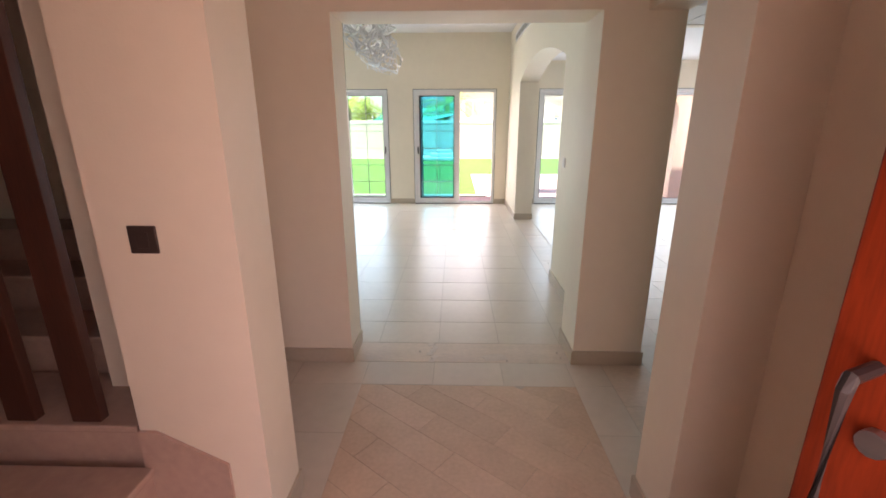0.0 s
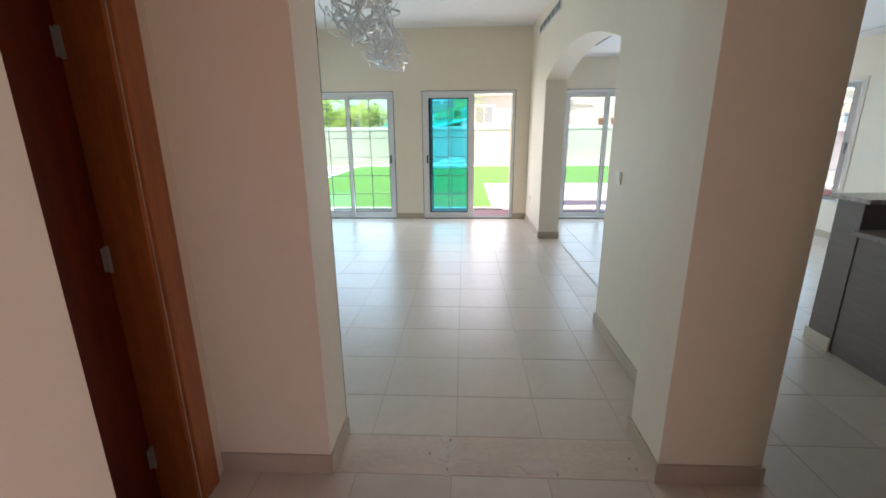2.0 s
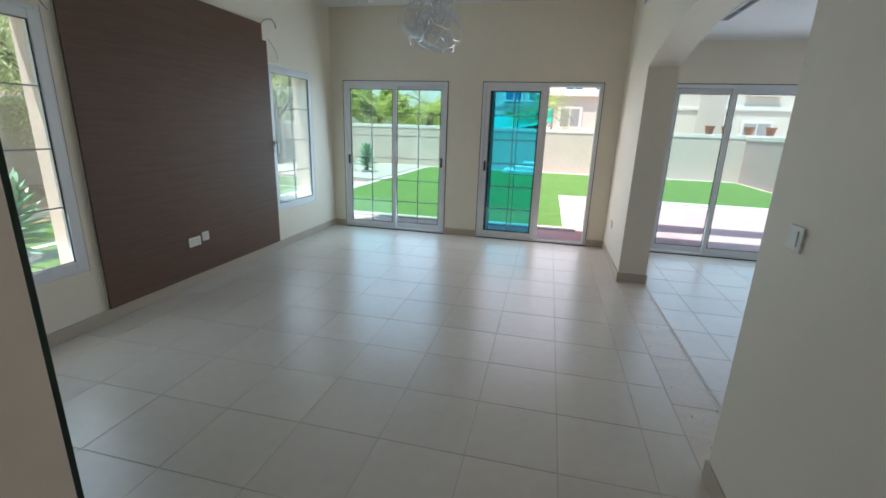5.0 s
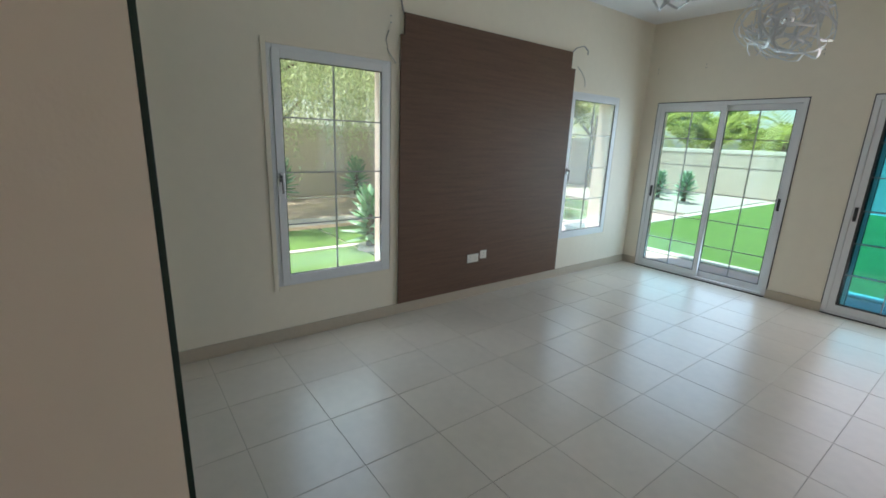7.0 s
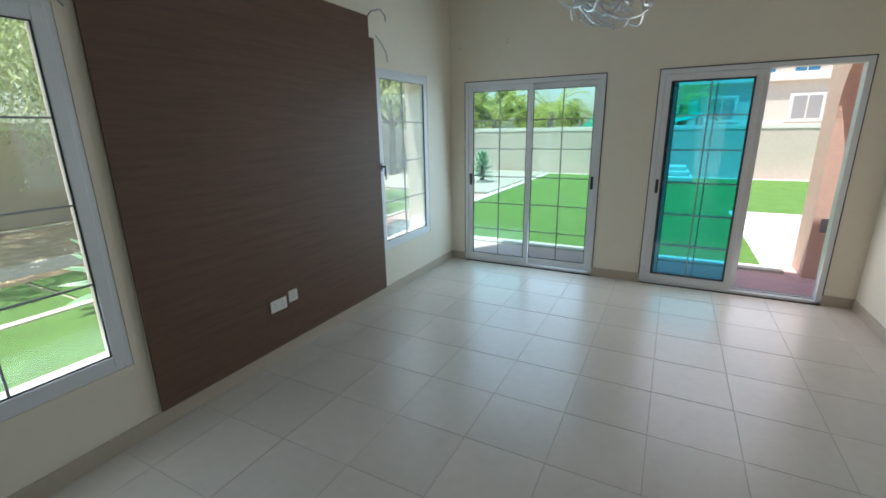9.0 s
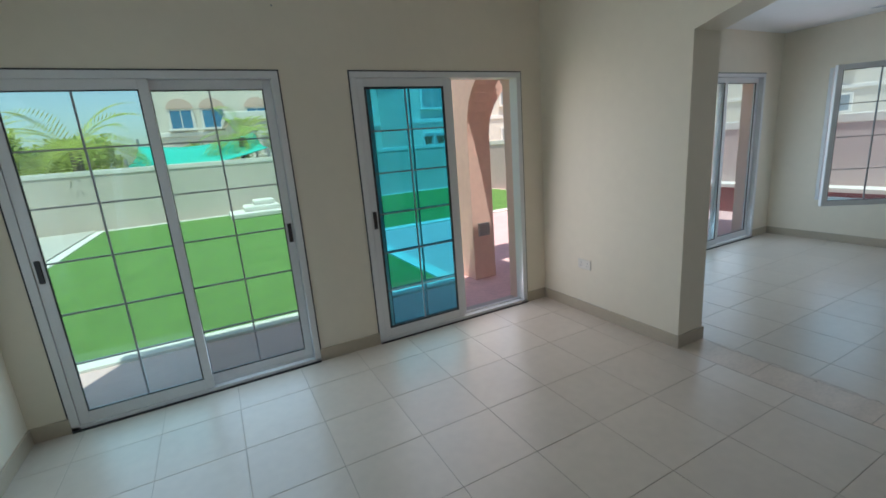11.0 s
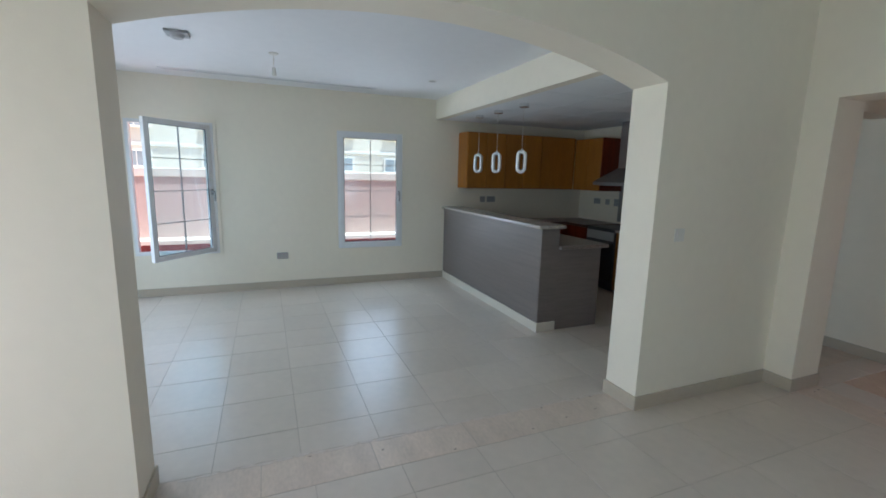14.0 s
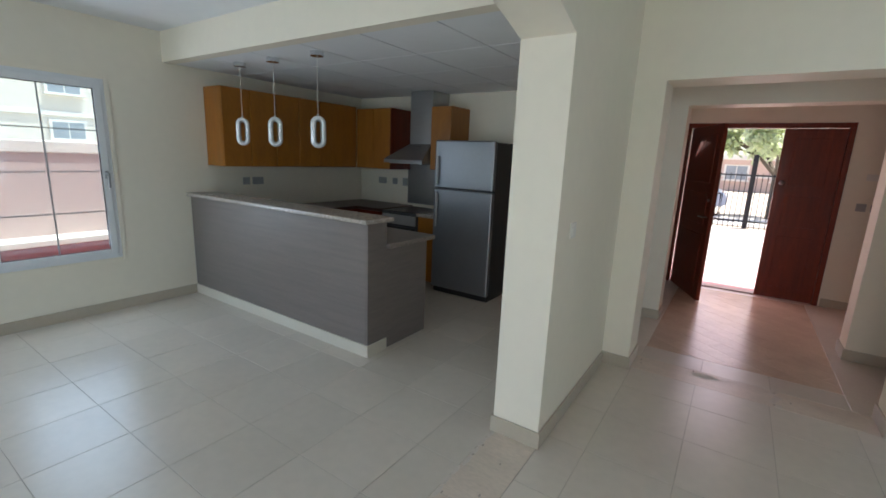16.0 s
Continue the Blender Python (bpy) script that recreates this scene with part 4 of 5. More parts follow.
for z in (0.25, 1.12, 1.85):
    bm = bmesh.new()
    cyl(bm, (-1.035, 2.243, z - 0.05), (-1.035, 2.243, z + 0.05), 0.008, seg=10)
    bx(bm, -1.0415, -1.0395, 2.222, 2.243, z - 0.045, z + 0.045)
    bm.transform(ld.matrix_basis.inverted())
    hh = part("hinge", bm, GREYPL, ld, "grey steel butt hinge")
    hh.parent = lf
bm = bmesh.new()
cyl(bm, (-1.04, 1.58, 1.02), (-0.99, 1.58, 1.02), 0.01)
bx(bm, -0.995, -0.98, 1.57, 1.69, 1.01, 1.03, 0.004)
bm.transform(ld.matrix_basis.inverted())
hh = part("lever_handle", bm, STEEL, ld)
hh.parent = lf

# front double door
fd = structure(thing("door_6", 0.4, YF, 0, "half open double front door of dark mahogany panels", "front door"), "half open double front door of dark mahogany panels", "front door")
kpart("casing", fd, (FDOOR[0], FDOOR[0] + 0.055, YF - 0.12, YF + 0.015, 0, 2.10), MAHOG, 0.003)
kpart("casing", fd, (FDOOR[1] - 0.055, FDOOR[1], YF - 0.12, YF + 0.015, 0, 2.10), MAHOG, 0.003)
kpart("casing_head", fd, (FDOOR[0], FDOOR[1], YF - 0.12, YF + 0.015, 2.1005, 2.16), MAHOG, 0.003)


def front_leaf(w, m, active):
    """A panelled leaf: local x from the hinge, y thickness."""
    bm = bmesh.new()
    bx(bm, 0, w, 0, 0.045, 0.008, 2.095, 0.003)
    lf = part("door_leaf", bm, MAHOG, fd)
    lf.matrix_basis = fd.matrix_basis.inverted() @ m
    for z0, z1 in ((0.16, 0.80), (0.92, 1.30), (1.42, 1.98)):
        for s0, s1 in ((-0.010, -0.0005), (0.0455, 0.055)):
            bm = bmesh.new()
            bx(bm, 0.12, w - 0.12, s0, s1, z0, z1, 0.004)
            part("raised_panel", bm, MAHOG, lf)
    if active:
        bm = bmesh.new()
        for s in (-1, 1):
            y0 = 0.0225 + s * 0.0225
            cyl(bm, (w - 0.07, y0, 1.02), (w - 0.07, y0 + s * 0.05, 1.02), 0.01)
            bx(bm, w - 0.19, w - 0.06, min(y0 + s * 0.045, y0 + s * 0.06), max(y0 + s * 0.045, y0 + s * 0.06), 1.01, 1.03, 0.004)
        part("lever_handle", bm, STEEL, lf)
        bm = bmesh.new()
        cyl(bm, (w - 0.07, -0.02, 1.22), (w - 0.07, 0.060, 1.22), 0.017)
        part("lock_cylinder", bm, STEEL, lf)
        bm = bmesh.new()
        tube(bm, [(w - 0.05, 0.046, 1.06), (w - 0.05, 0.10, 1.06), (w - 0.05, 0.105, 1.075), (w - 0.05, 0.105, 1.295), (w - 0.05, 0.10, 1.31), (w - 0.05, 0.046, 1.31)], 0.009, 8)
        part("pull_bar", bm, BLACK, lf, "black pull bar")
    else:
        bm = bmesh.new()
        bmesh.ops.create_uvsphere(bm, u_segments=12, v_segments=8, radius=0.028, matrix=Matrix.Translation((w - 0.06, 0.075, 1.45)))
        cyl(bm, (w - 0.06, 0.04, 1.45), (w - 0.06, 0.07, 1.45), 0.01)
        part("knob", bm, STEEL, lf, smooth=True)
    return lf


front_leaf(0.93, pose(1.245, YF - 0.01, 0, 0, 0, 180 - 66), True)
front_leaf(0.58, pose(-0.313, YF - 0.06, 0, 0, 0, 0), False)

bm = bmesh.new()
bx(bm, 1.355, 1.379, -0.02, 0.09, 0.85, 1.74, 0.004)
tagged(part("wall_rack", bm, DKWOOD), "tall narrow dark wooden board hung in the vestibule", "wall board")

# stairs with dark slat balustrade
st = thing("staircase", -1.4, 1.2, 0, "pink marble winder staircase with flat dark wood slats", "staircase")
for k, (x0, x1, y0, y1, z) in enumerate(((-2.82, -0.50, 0.30, 1.10, 0.18), (-2.82, -0.78, 0.56, 1.10, 0.36), (-2.82, -0.82, 1.12, 1.47, 0.52), (-2.82, -1.12, 1.48, 1.76, 0.69), (-2.82, -1.12, 1.77, 2.04, 0.86), (-2.82, -1.12, 2.05, 2.33, 1.03))):
    kpart("riser_block", st, (x0, x1, y0 + 0.02, y1, 0.0 if k < 2 else 0.0, z - 0.03), MARBLE, 0.0)
    kpart("tread", st, (x0, x1 + (0.012 if k < 2 else 0), y0, y1, z - 0.0295, z), MARBLE, 0.006)
bm = bmesh.new()
prism(bm, [(-0.80, 0.37), (-0.80, 0.515), (-0.735, 0.515), (-0.486, 0.375), (-0.486, 0.18), (-0.80, 0.18)], YQ0 - 0.014, YQ0 - 0.001, "y")
bm.transform(st.matrix_basis.inverted())
part("wall_stringer", bm, MARBLE, st, "stepped pink marble skirting")
for k, (x, y) in enumerate(((-1.02, 1.16), (-1.27, 1.16), (-1.52, 1.16), (-1.78, 1.16), (-2.05, 1.16))):
    kpart("baluster_slat", st, (x - 0.055, x + 0.055, y - 0.02, y + 0.02, 0.521, 2.615), DKWOOD, 0.003)
for k in range(4):
    kpart("baluster_slat", st, (-1.17, -1.13, 1.53 + k * 0.2, 1.64 + k * 0.2, 0.72 + 0.12 * k, 2.615), DKWOOD, 0.003)

# ---- garden and street ----
G = -0.06
slab("ground", -400, 400, -400, 400, G - 0.3, G - 0.012, SAND, "pale sandy ground to the horizon", "ground")
slab("terrace", XW - 0.27, 1.05, YN + 0.27, 9.66, G - 0.1, G, PAVER, "pink paved terrace along the house", "terrace")
slab("terrace_porch", 1.05, 7.3, YN + 0.27, 13.62, G - 0.1, G - 0.002, PAVER, "pink paved porch terrace", "terrace")
slab("door_step", DOORS["d1"][0], 1.115, YN + 0.10, YN + 0.27, -0.19, -0.008, PALE, "pale stone threshold at the garden doors", "step")
slab("door_step_dining", DOORS["d3"][0], DOORS["d3"][1], YN + 0.10, YN + 0.27, -0.19, -0.008, PALE, "pale stone threshold at the dining door", "step")
slab("lawn", -4.35, 0.85, 9.86, 20.2, G - 0.1, G + 0.012, TURF, "bright green artificial lawn", "lawn")
slab("lawn_far", 0.85, 7.2, 13.86, 20.2, G - 0.1, G + 0.012, TURF, "bright green artificial lawn", "lawn")


def kerb(x0, x1, y0, y1):
    bm = bmesh.new()
    bx(bm, x0, x1, y0, y1, G - 0.1, G + 0.03, 0.006)
    structure(part("kerb", bm, KERB), "white stone edging strip of the lawn", "kerb")


kerb(-4.35, 1.05, 9.66, 9.86)
kerb(0.85, 1.05, 9.86, 13.86)
kerb(1.05, 7.2, 13.62, 13.86)
kerb(-4.55, -4.35, 9.66, 20.2)
kerb(-4.55, 7.2, 20.2, 20.38)
slab("path", -11.3, -4.55, 9.66, 14.4, G - 0.1, G - 0.004, PAVER, "pink paved garden path", "path")
slab("pool_deck", -9.6, -4.55, 14.4, 20.38, G - 0.1, G + 0.06, PALE, "pale raised stone deck", "deck")
slab("lawn_strip", -8.6, -5.35, 10.7, 14.25, G - 0.1, G + 0.012, TURF, "strip of artificial lawn with agave plants", "lawn")
kerb(-8.7, -5.25, 10.58, 10.70)
kerb(-5.35, -5.25, 10.70, 14.25)
kerb(-8.6, -5.35, 12.3, 12.38)
slab("lawn_side", -7.0, -4.55, 5.6, 9.60, G - 0.1, G + 0.012, TURF, "narrow strip of artificial lawn", "lawn")
slab("lawn_west", -7.0, -3.75, -0.5, 5.55, G - 0.1, G + 0.010, TURF, "narrow strip of artificial lawn", "lawn")
slab("side_path", -4.5, XW - 0.27, 5.6, 9.60, G - 0.1, G - 0.002, PALE, "pale paving beside the house", "path")
slab("side_path_low", -3.70, XW - 0.27, -0.5, 5.55, G - 0.1, G - 0.002, PALE, "pale paving beside the house", "path")
kerb(-5.60, -5.49, -0.5, 9.6)
kerb(-10.98, -10.86, -2, 9.6)
slab("gravel_strip", -8.05, -7.3, -2, 9.6, G - 0.1, G + 0.011, GRAVEL, "pale gravel strip beside the lawn", "gravel")
kerb(-3.75, -3.68, -0.5, 5.55)
kerb(-4.55, -4.5, 5.6, 9.6)
slab("earth_edge", -7.3, -7.0, -2, 9.6, G - 0.1, G + 0.009, EARTH, "orange earth strip at the edge of the lawn", "earth")
slab("planting_bed", -11.35, -7.0, -2, 9.6, G - 0.1, G + 0.005, MULCH, "planting bed of bark and pebbles", "bed")


def garden_wall(name, x0, x1, y0, y1, h, material, label):
    w = thing(name, (x0 + x1) / 2, (y0 + y1) / 2, G, label, "garden wall")
    structure(w, label, "garden wall")
    kpart("wall_body", w, (x0, x1, y0, y1, G - 0.15, h), material, 0.0)
    kpart("cap", w, (x0 - 0.02, x1 + 0.02, y0 - 0.02, y1 + 0.02, h, h + 0.14), GCAP, 0.012)
    return w


garden_wall("garden_wall_back", -12.0, 9.0, 20.6, 20.85, 1.50, GWALL, "cream rendered garden wall with a pale cap")
garden_wall("garden_wall_west", -11.6, -11.35, -3.0, 20.6, 1.75, GWALL, "cream rendered garden wall with a pale cap")
garden_wall("garden_wall_east", 7.45, 7.7, -3.0, 20.6, 1.45, PWALL, "pink rendered garden wall with a pale cap")
slab("side_yard", XE + 0.27, 7.45, -3, 8.77, G - 0.1, G - 0.003, PAVER, "pink paved side yard", "path")

pl = thing("planter_edge", 7.3, 5.0, G, "low maroon plinth with a white coping along the side wall", "plinth")
structure(pl, "low maroon plinth with a white coping along the side wall", "plinth")
kpart("plinth_face", pl, (7.14, 7.45, -2.9, 13.5, G - 0.05, 0.40), MAROON, 0.0)
kpart("coping", pl, (7.10, 7.45, -2.9, 13.5, 0.401, 0.47), KERB, 0.008)

# low step block against the back wall
bl = thing("garden_bench", -0.5, 19.5, G, "white stepped stone block by the back wall", "bench")
kpart("step", bl, (-1.15, 0.35, 18.9, 20.15, G + 0.012, G + 0.16), KERB, 0.03)
kpart("step", bl, (-0.75, 0.25, 19.2, 20.15, G + 0.161, G + 0.30), KERB, 0.03)
kpart("step", bl, (-0.45, 0.15, 19.5, 20.15, G + 0.301, G + 0.44), KERB, 0.03)

# porch on the garden side: column, arch and roof
pw = thing("porch", 3.4, 9.77, G, "pink rendered open porch with arched openings", "porch")
bm = bmesh.new()
out = [(1.20, G), (1.50, G), (1.50, 1.70)]
for k in range(1, 20):
    a = math.pi * k / 20
    out.append((1.50 + 1.80 * (1 - math.cos(a)), 1.70 + 0.95 * math.sin(a)))
out += [(5.10, 1.70), (5.10, G), (5.45, G), (5.45, 3.0), (1.20, 3.0)]
prism(bm, out, 9.60, 10.08, "y")
bm.transform(pw.matrix_basis.inverted())
part("arch_wall", bm, RENDER, pw)
bm = bmesh.new()
out = [(8.775, 1.70)]
for k in range(1, 16):
    a = math.pi * k / 16
    out.append((8.775 + 0.4115 * (1 - math.cos(a)), 1.70 + 0.60 * math.sin(a)))
out += [(9.598, 1.70), (9.598, 3.0), (8.775, 3.0)]
prism(bm, out, 1.20, 1.50, "x")
bm.transform(pw.matrix_basis.inverted())
part("side_arch", bm, RENDER, pw)
kpart("coping", pw, (1.16, 5.50, 9.56, 10.12, 3.0, 3.08), GCAP, 0.01)
vb = thing("wall_vent", 1.35, 9.599, 0.55, "small grey vent box on the porch column", "vent")
kpart("cover", vb, (1.27, 1.43, 9.58, 9.599, 0.48, 0.64), GREYPL, 0.006)
for k in range(4):
    kpart("slat", vb, (1.285, 1.415, 9.572, 9.5795, 0.505 + k * 0.034, 0.52 + k * 0.034), GREYPL, 0.002)


# houses around
def villa(x, y, w, d, h, rz, wins, label, material=VILLA, win=BLUEWIN, arched=True):
    """A villa: local x along its front, which looks to -y; wins: (x, z, width, height)."""
    v = thing("villa", x, y, G, label, "house", "", rz)
    def lp(name, b, m, bev=0.0, parent=None, lab=""):
        bm = bmesh.new()
        bx(bm, *b, bev)
        return part(name, bm, m, parent or v, lab)
    lp("wall", (-w / 2, w / 2, 0, d, 0, h), material)
    lp("parapet", (-w / 2 - 0.2, w / 2 + 0.2, -0.2, d + 0.2, h, h + 0.35), GCAP, 0.03)
    lp("string_course", (-w / 2 - 0.08, w / 2 + 0.08, -0.08, 0.0, h * 0.5 - 0.12, h * 0.5 + 0.12), GCAP, 0.02)
    for wx, wz, ww, wh in wins:
        wd = lp("window", (wx - ww / 2 - 0.12, wx + ww / 2 + 0.12, -0.10, -0.002, wz - 0.15, wz + wh + 0.1), GCAP, 0.02)
        if arched:
            bm = bmesh.new()
            n = 12
            pts = [(wx - ww / 2 - 0.12, wz + wh + 0.1)] + [(wx - (ww / 2 + 0.12) * math.cos(math.pi * k / n), wz + wh + 0.1 + ww * 0.5 * math.sin(math.pi * k / n)) for k in range(1, n)] + [(wx + ww / 2 + 0.12, wz + wh + 0.1)]
            prism(bm, pts, -0.16, -0.003, "y")
            part("arch_head", bm, VILLA_P, wd)
        for s in (-1, 1):
            lp("pane", (wx + (s - 1) * ww / 4 + 0.03, wx + (s + 1) * ww / 4 - 0.03, -0.115, -0.101, wz, wz + wh), win, 0.0, wd)
        lp("sill", (wx - ww / 2 - 0.2, wx + ww / 2 + 0.2, -0.22, -0.101, wz - 0.15, wz - 0.04), GCAP, 0.02, wd)
    return v


villa(3.25, 36, 14, 10, 6.8, 0, [(x, z, 1.15, 1.0) for z in (0.9, 3.75) for x in (-5.6, -3.9, -1.4, 0.6, 2.6, 4.6)], "cream two storey villa with blue arched windows behind the wall")
villa(15.5, 31, 11, 9, 6.4, 0, [(x, z, 1.4, 1.4) for z in (1.0, 4.0) for x in (-3.8, -0.8, 2.2)], "cream villa with shuttered windows behind the wall", VILLA, GREYPL, False)
villa(3.0, 27.2, 6.5, 5, 3.4, 0, [(-1.6, 1.9, 1.0, 0.9), (1.4, 1.9, 1.0, 0.9)], "low cream villa wing with a flat roof", VILLA, GREYPL, False)
villa(27.5, 33, 11, 9, 6.4, 0, [(x, z, 1.4, 1.4) for z in (1.0, 4.0) for x in (-3.8, -0.8, 2.2)], "cream villa with arched windows beyond the garden corner", VILLA, PALEWIN)
villa(33.0, 7.0, 44, 9, 6.3, -90, [(x, z, 1.5, 0.9) for z in (1.8, 4.3) for x in (-15, -11.5, -7, -2.5, 1.5, 6, 10, 14.5)], "pale two storey terrace of villas beyond the side wall", VILLA, PALEWIN, False)
villa(-22, 22, 12, 9, 6.4, 40, [(x, z, 1.4, 1.4) for z in (1.0, 4.0) for x in (-4, -1.3, 1.4, 4)], "cream two storey villa beyond the garden trees")
villa(-2.0, -34, 26, 8, 2.35, 180, [(x, 0.9, 1.4, 1.0) for x in (-10, -6, -3, 0, 3, 6, 10)], "low pink house across the street", VILLA_P, PALEWIN)

# turquoise shade net behind the back wall
sn = thing("shade_net", -1.6, 24.0, 1.6, "turquoise shade net stretched over a neighbour garden", "shade net")
bm = bmesh.new()
nx, ny = 16, 8
grid = [[bm.verts.new((-2.1 + 4.2 * i / nx, -2 + 4 * j / ny, 0.05 + 0.75 * j / ny - 0.25 * math.sin(math.pi * i / nx) - 0.15 * math.sin(math.pi * j / ny) + 0.3 * (i / nx))) for j in range(ny + 1)] for i in range(nx + 1)]
for i in range(nx):
    for j in range(ny):
        bm.faces.new((grid[i][j], grid[i + 1][j], grid[i + 1][j + 1], grid[i][j + 1]))
net = part("net", bm, NET, sn, smooth=True)
sol = net.modifiers.new("thickness", "SOLIDIFY")
sol.thickness = 0.02
for x, y in ((-2.1, -2), (2.1, -2), (-2.1, 2), (2.1, 2)):
    bm = bmesh.new()
    cyl(bm, (x, y, -1.66), (x, y, 0.1 + (1.0 if y > 0 else 0.2)), 0.05)
    part("post", bm, GREYPL, sn)


# plants
def leaf_mesh(name, quads, material, parent):
    """quads: (centre, direction, side, length, width) leaves, folded along the middle."""
    vs, fs = [], []
    for c, d_, s_, L, W in quads:
        i = len(vs)
        nrm = d_.cross(s_)
        vs += [c, c + d_ * L * 0.5 + s_ * W * 0.5 - nrm * W * 0.12, c + d_ * L - nrm * L * 0.08, c + d_ * L * 0.5 - s_ * W * 0.5 - nrm * W * 0.12]
        fs += [(i, i + 1, i + 2), (i, i + 2, i + 3)]
    me = bpy.data.meshes.new(name)
    me.from_pydata([tuple(v) for v in vs], [], fs)
    me.materials.append(material)
    ob = new(name, me)
    ob.parent = parent
    return ob


def rvec(rng):
    return Vector((rng.gauss(0, 1), rng.gauss(0, 1), rng.gauss(0, 1))).normalized()


def limb(bm, p, d_, L, r, rng, depth, tips):
    q = p + d_ * L
    cyl(bm, p, q, r, r * 0.62, 7)
    tips.append((q, d_))
    if depth:
        for k in range(3):
            nd = (d_ + rvec(rng) * 0.75 + Vector((0, 0, 0.15))).normalized()
            limb(bm, q - d_ * L * 0.1 * k, nd, L * rng.uniform(0.6, 0.8), r * 0.58, rng, depth - 1, tips)


def tree(x, y, h, spread, seed, label, material=LEAF, weeping=False, n=4200, lsize=0.16):
    rng = random.Random(seed)
    t = thing("tree", x, y, G, label, "tree")
    bm = bmesh.new()
    tips = []
    cyl(bm, (0, 0, -0.1), (0.05, 0.03, h * 0.35), 0.15, 0.10, 9)
    for k in range(5):
        a = k * 1.26 + rng.uniform(-0.3, 0.3)
        limb(bm, Vector((0.05, 0.03, h * 0.33)), Vector((math.cos(a) * 0.8, math.sin(a) * 0.8, 0.9)).normalized(), h * 0.22 * spread, 0.07, rng, 2, tips)
    part("trunk", bm, BARK, t)
    quads = []
    if weeping:
        strands = n // 22
        for s in range(strands):
            c, d0 = rng.choice(tips)
            p = c + rvec(rng) * 0.5
            dirn = Vector((rng.uniform(-0.6, 0.6), rng.uniform(-0.6, 0.6), 0.25))
            for k in range(22):
                dirn = (dirn + Vector((0, 0, -0.16)) + rvec(rng) * 0.10).normalized()
                p = p + dirn * 0.105
                if p.z < 0.75:
                    break
                sd = dirn.cross(rvec(rng)).normalized()
                quads.append((p.copy(), (dirn * 0.6 + sd * 0.8).normalized(), dirn.cross(sd), lsize * rng.uniform(0.6, 1.2), lsize * 0.22))
                quads.append((p.copy(), (dirn * 0.6 - sd * 0.8).normalized(), dirn.cross(sd), lsize * rng.uniform(0.6, 1.2), lsize * 0.22))
    else:
        for s in range(n):
            c, d0 = rng.choice(tips)
            p = c + rvec(rng) * rng.uniform(0.05, 0.55) * h * 0.13
            dd = rvec(rng)
            quads.append((p, dd, dd.orthogonal().normalized(), lsize * rng.uniform(0.7, 1.3), lsize * 0.55))
    leaf_mesh("crown", quads, material, t)
    return t


def palm(x, y, h, seed, label, n=26, L=1.9):
    rng = random.Random(seed)
    t = thing("palm_tree", x, y, G, label, "palm tree")
    bm = bmesh.new()
    k = int(h / 0.14)
    for i in range(k):
        cyl(bm, (0, 0, i * h / k - 0.02), (0, 0, (i + 1) * h / k + 0.02), 0.17, 0.135, 9)
    part("trunk", bm, BARK, t)
    for f in range(n):
        az, el = f * 2.4 + rng.uniform(-0.2, 0.2), rng.uniform(-0.15, 1.25)
        p = Vector((0, 0, h))
        d_ = Vector((math.cos(az) * math.cos(el), math.sin(az) * math.cos(el), math.sin(el)))
        side = Vector((-math.sin(az), math.cos(az), 0))
        quads = []
        steps = 20
        for i in range(steps):
            d_ = (d_ + Vector((0, 0, -0.075))).normalized()
            p = p + d_ * L / steps
            l2 = 0.5 * math.sin(math.pi * (0.12 + 0.85 * i / steps)) * L / 1.9
            for s in (-1, 1):
                dd = (side * s * 0.85 + d_ * 0.5 + Vector((0, 0, 0.12))).normalized()
                quads.append((p.copy(), dd, d_, l2, 0.035))
        leaf_mesh("frond", quads, PALMLEAF, t)
    return t


def agave(x, y, s, seed, label, z=G):
    rng = random.Random(seed)
    t = thing("agave_plant", x, y, z, label, "potted plant", "tall agave plants in the garden")
    bm = bmesh.new()
    cyl(bm, (0, 0, 0), (0, 0, 0.62 * s), 0.07 * s, 0.05 * s, 9)
    part("stem", bm, BARK, t)
    n = 46
    vs, fs = [], []
    for k in range(n):
        f = k / n
        az, el = k * 2.4, -0.15 + 1.35 * f
        base = Vector((0, 0, (0.18 + 0.55 * f) * s))
        d_ = Vector((math.cos(az) * math.cos(el), math.sin(az) * math.cos(el), math.sin(el)))
        sd = Vector((-math.sin(az), math.cos(az), 0))
        L, W = s * (0.43 - 0.13 * f) * rng.uniform(0.85, 1.1), 0.085 * s
        up = d_.cross(sd) * -1
        i0 = len(vs)
        for j in range(5):
            u = j / 4
            c = base + d_ * L * u + Vector((0, 0, -0.10 * L * u * u + 0.08 * L * u))
            ww = W * (0.55 + 1.2 * u) * (1 - u) ** 0.8 * 0.9 + 0.002
            vs += [tuple(c - sd * ww + up * ww * 0.5), tuple(c - up * ww * 0.15), tuple(c + sd * ww + up * ww * 0.5)]
        for j in range(4):
            a = i0 + j * 3
            fs += [(a, a + 1, a + 4, a + 3), (a + 1, a + 2, a + 5, a + 4)]
    me = bpy.data.meshes.new("leaves")
    me.from_pydata(vs, [], fs)
    me.materials.append(AGAVE)
    lv = new("leaves", me)
    lv.parent = t
    bm = bmesh.new()
    cyl(bm, (0, 0, 0), (0, 0, 0.06 * s), 0.20 * s, 0.16 * s, 14)
    part("pebble_collar", bm, KERB, t)
    return t


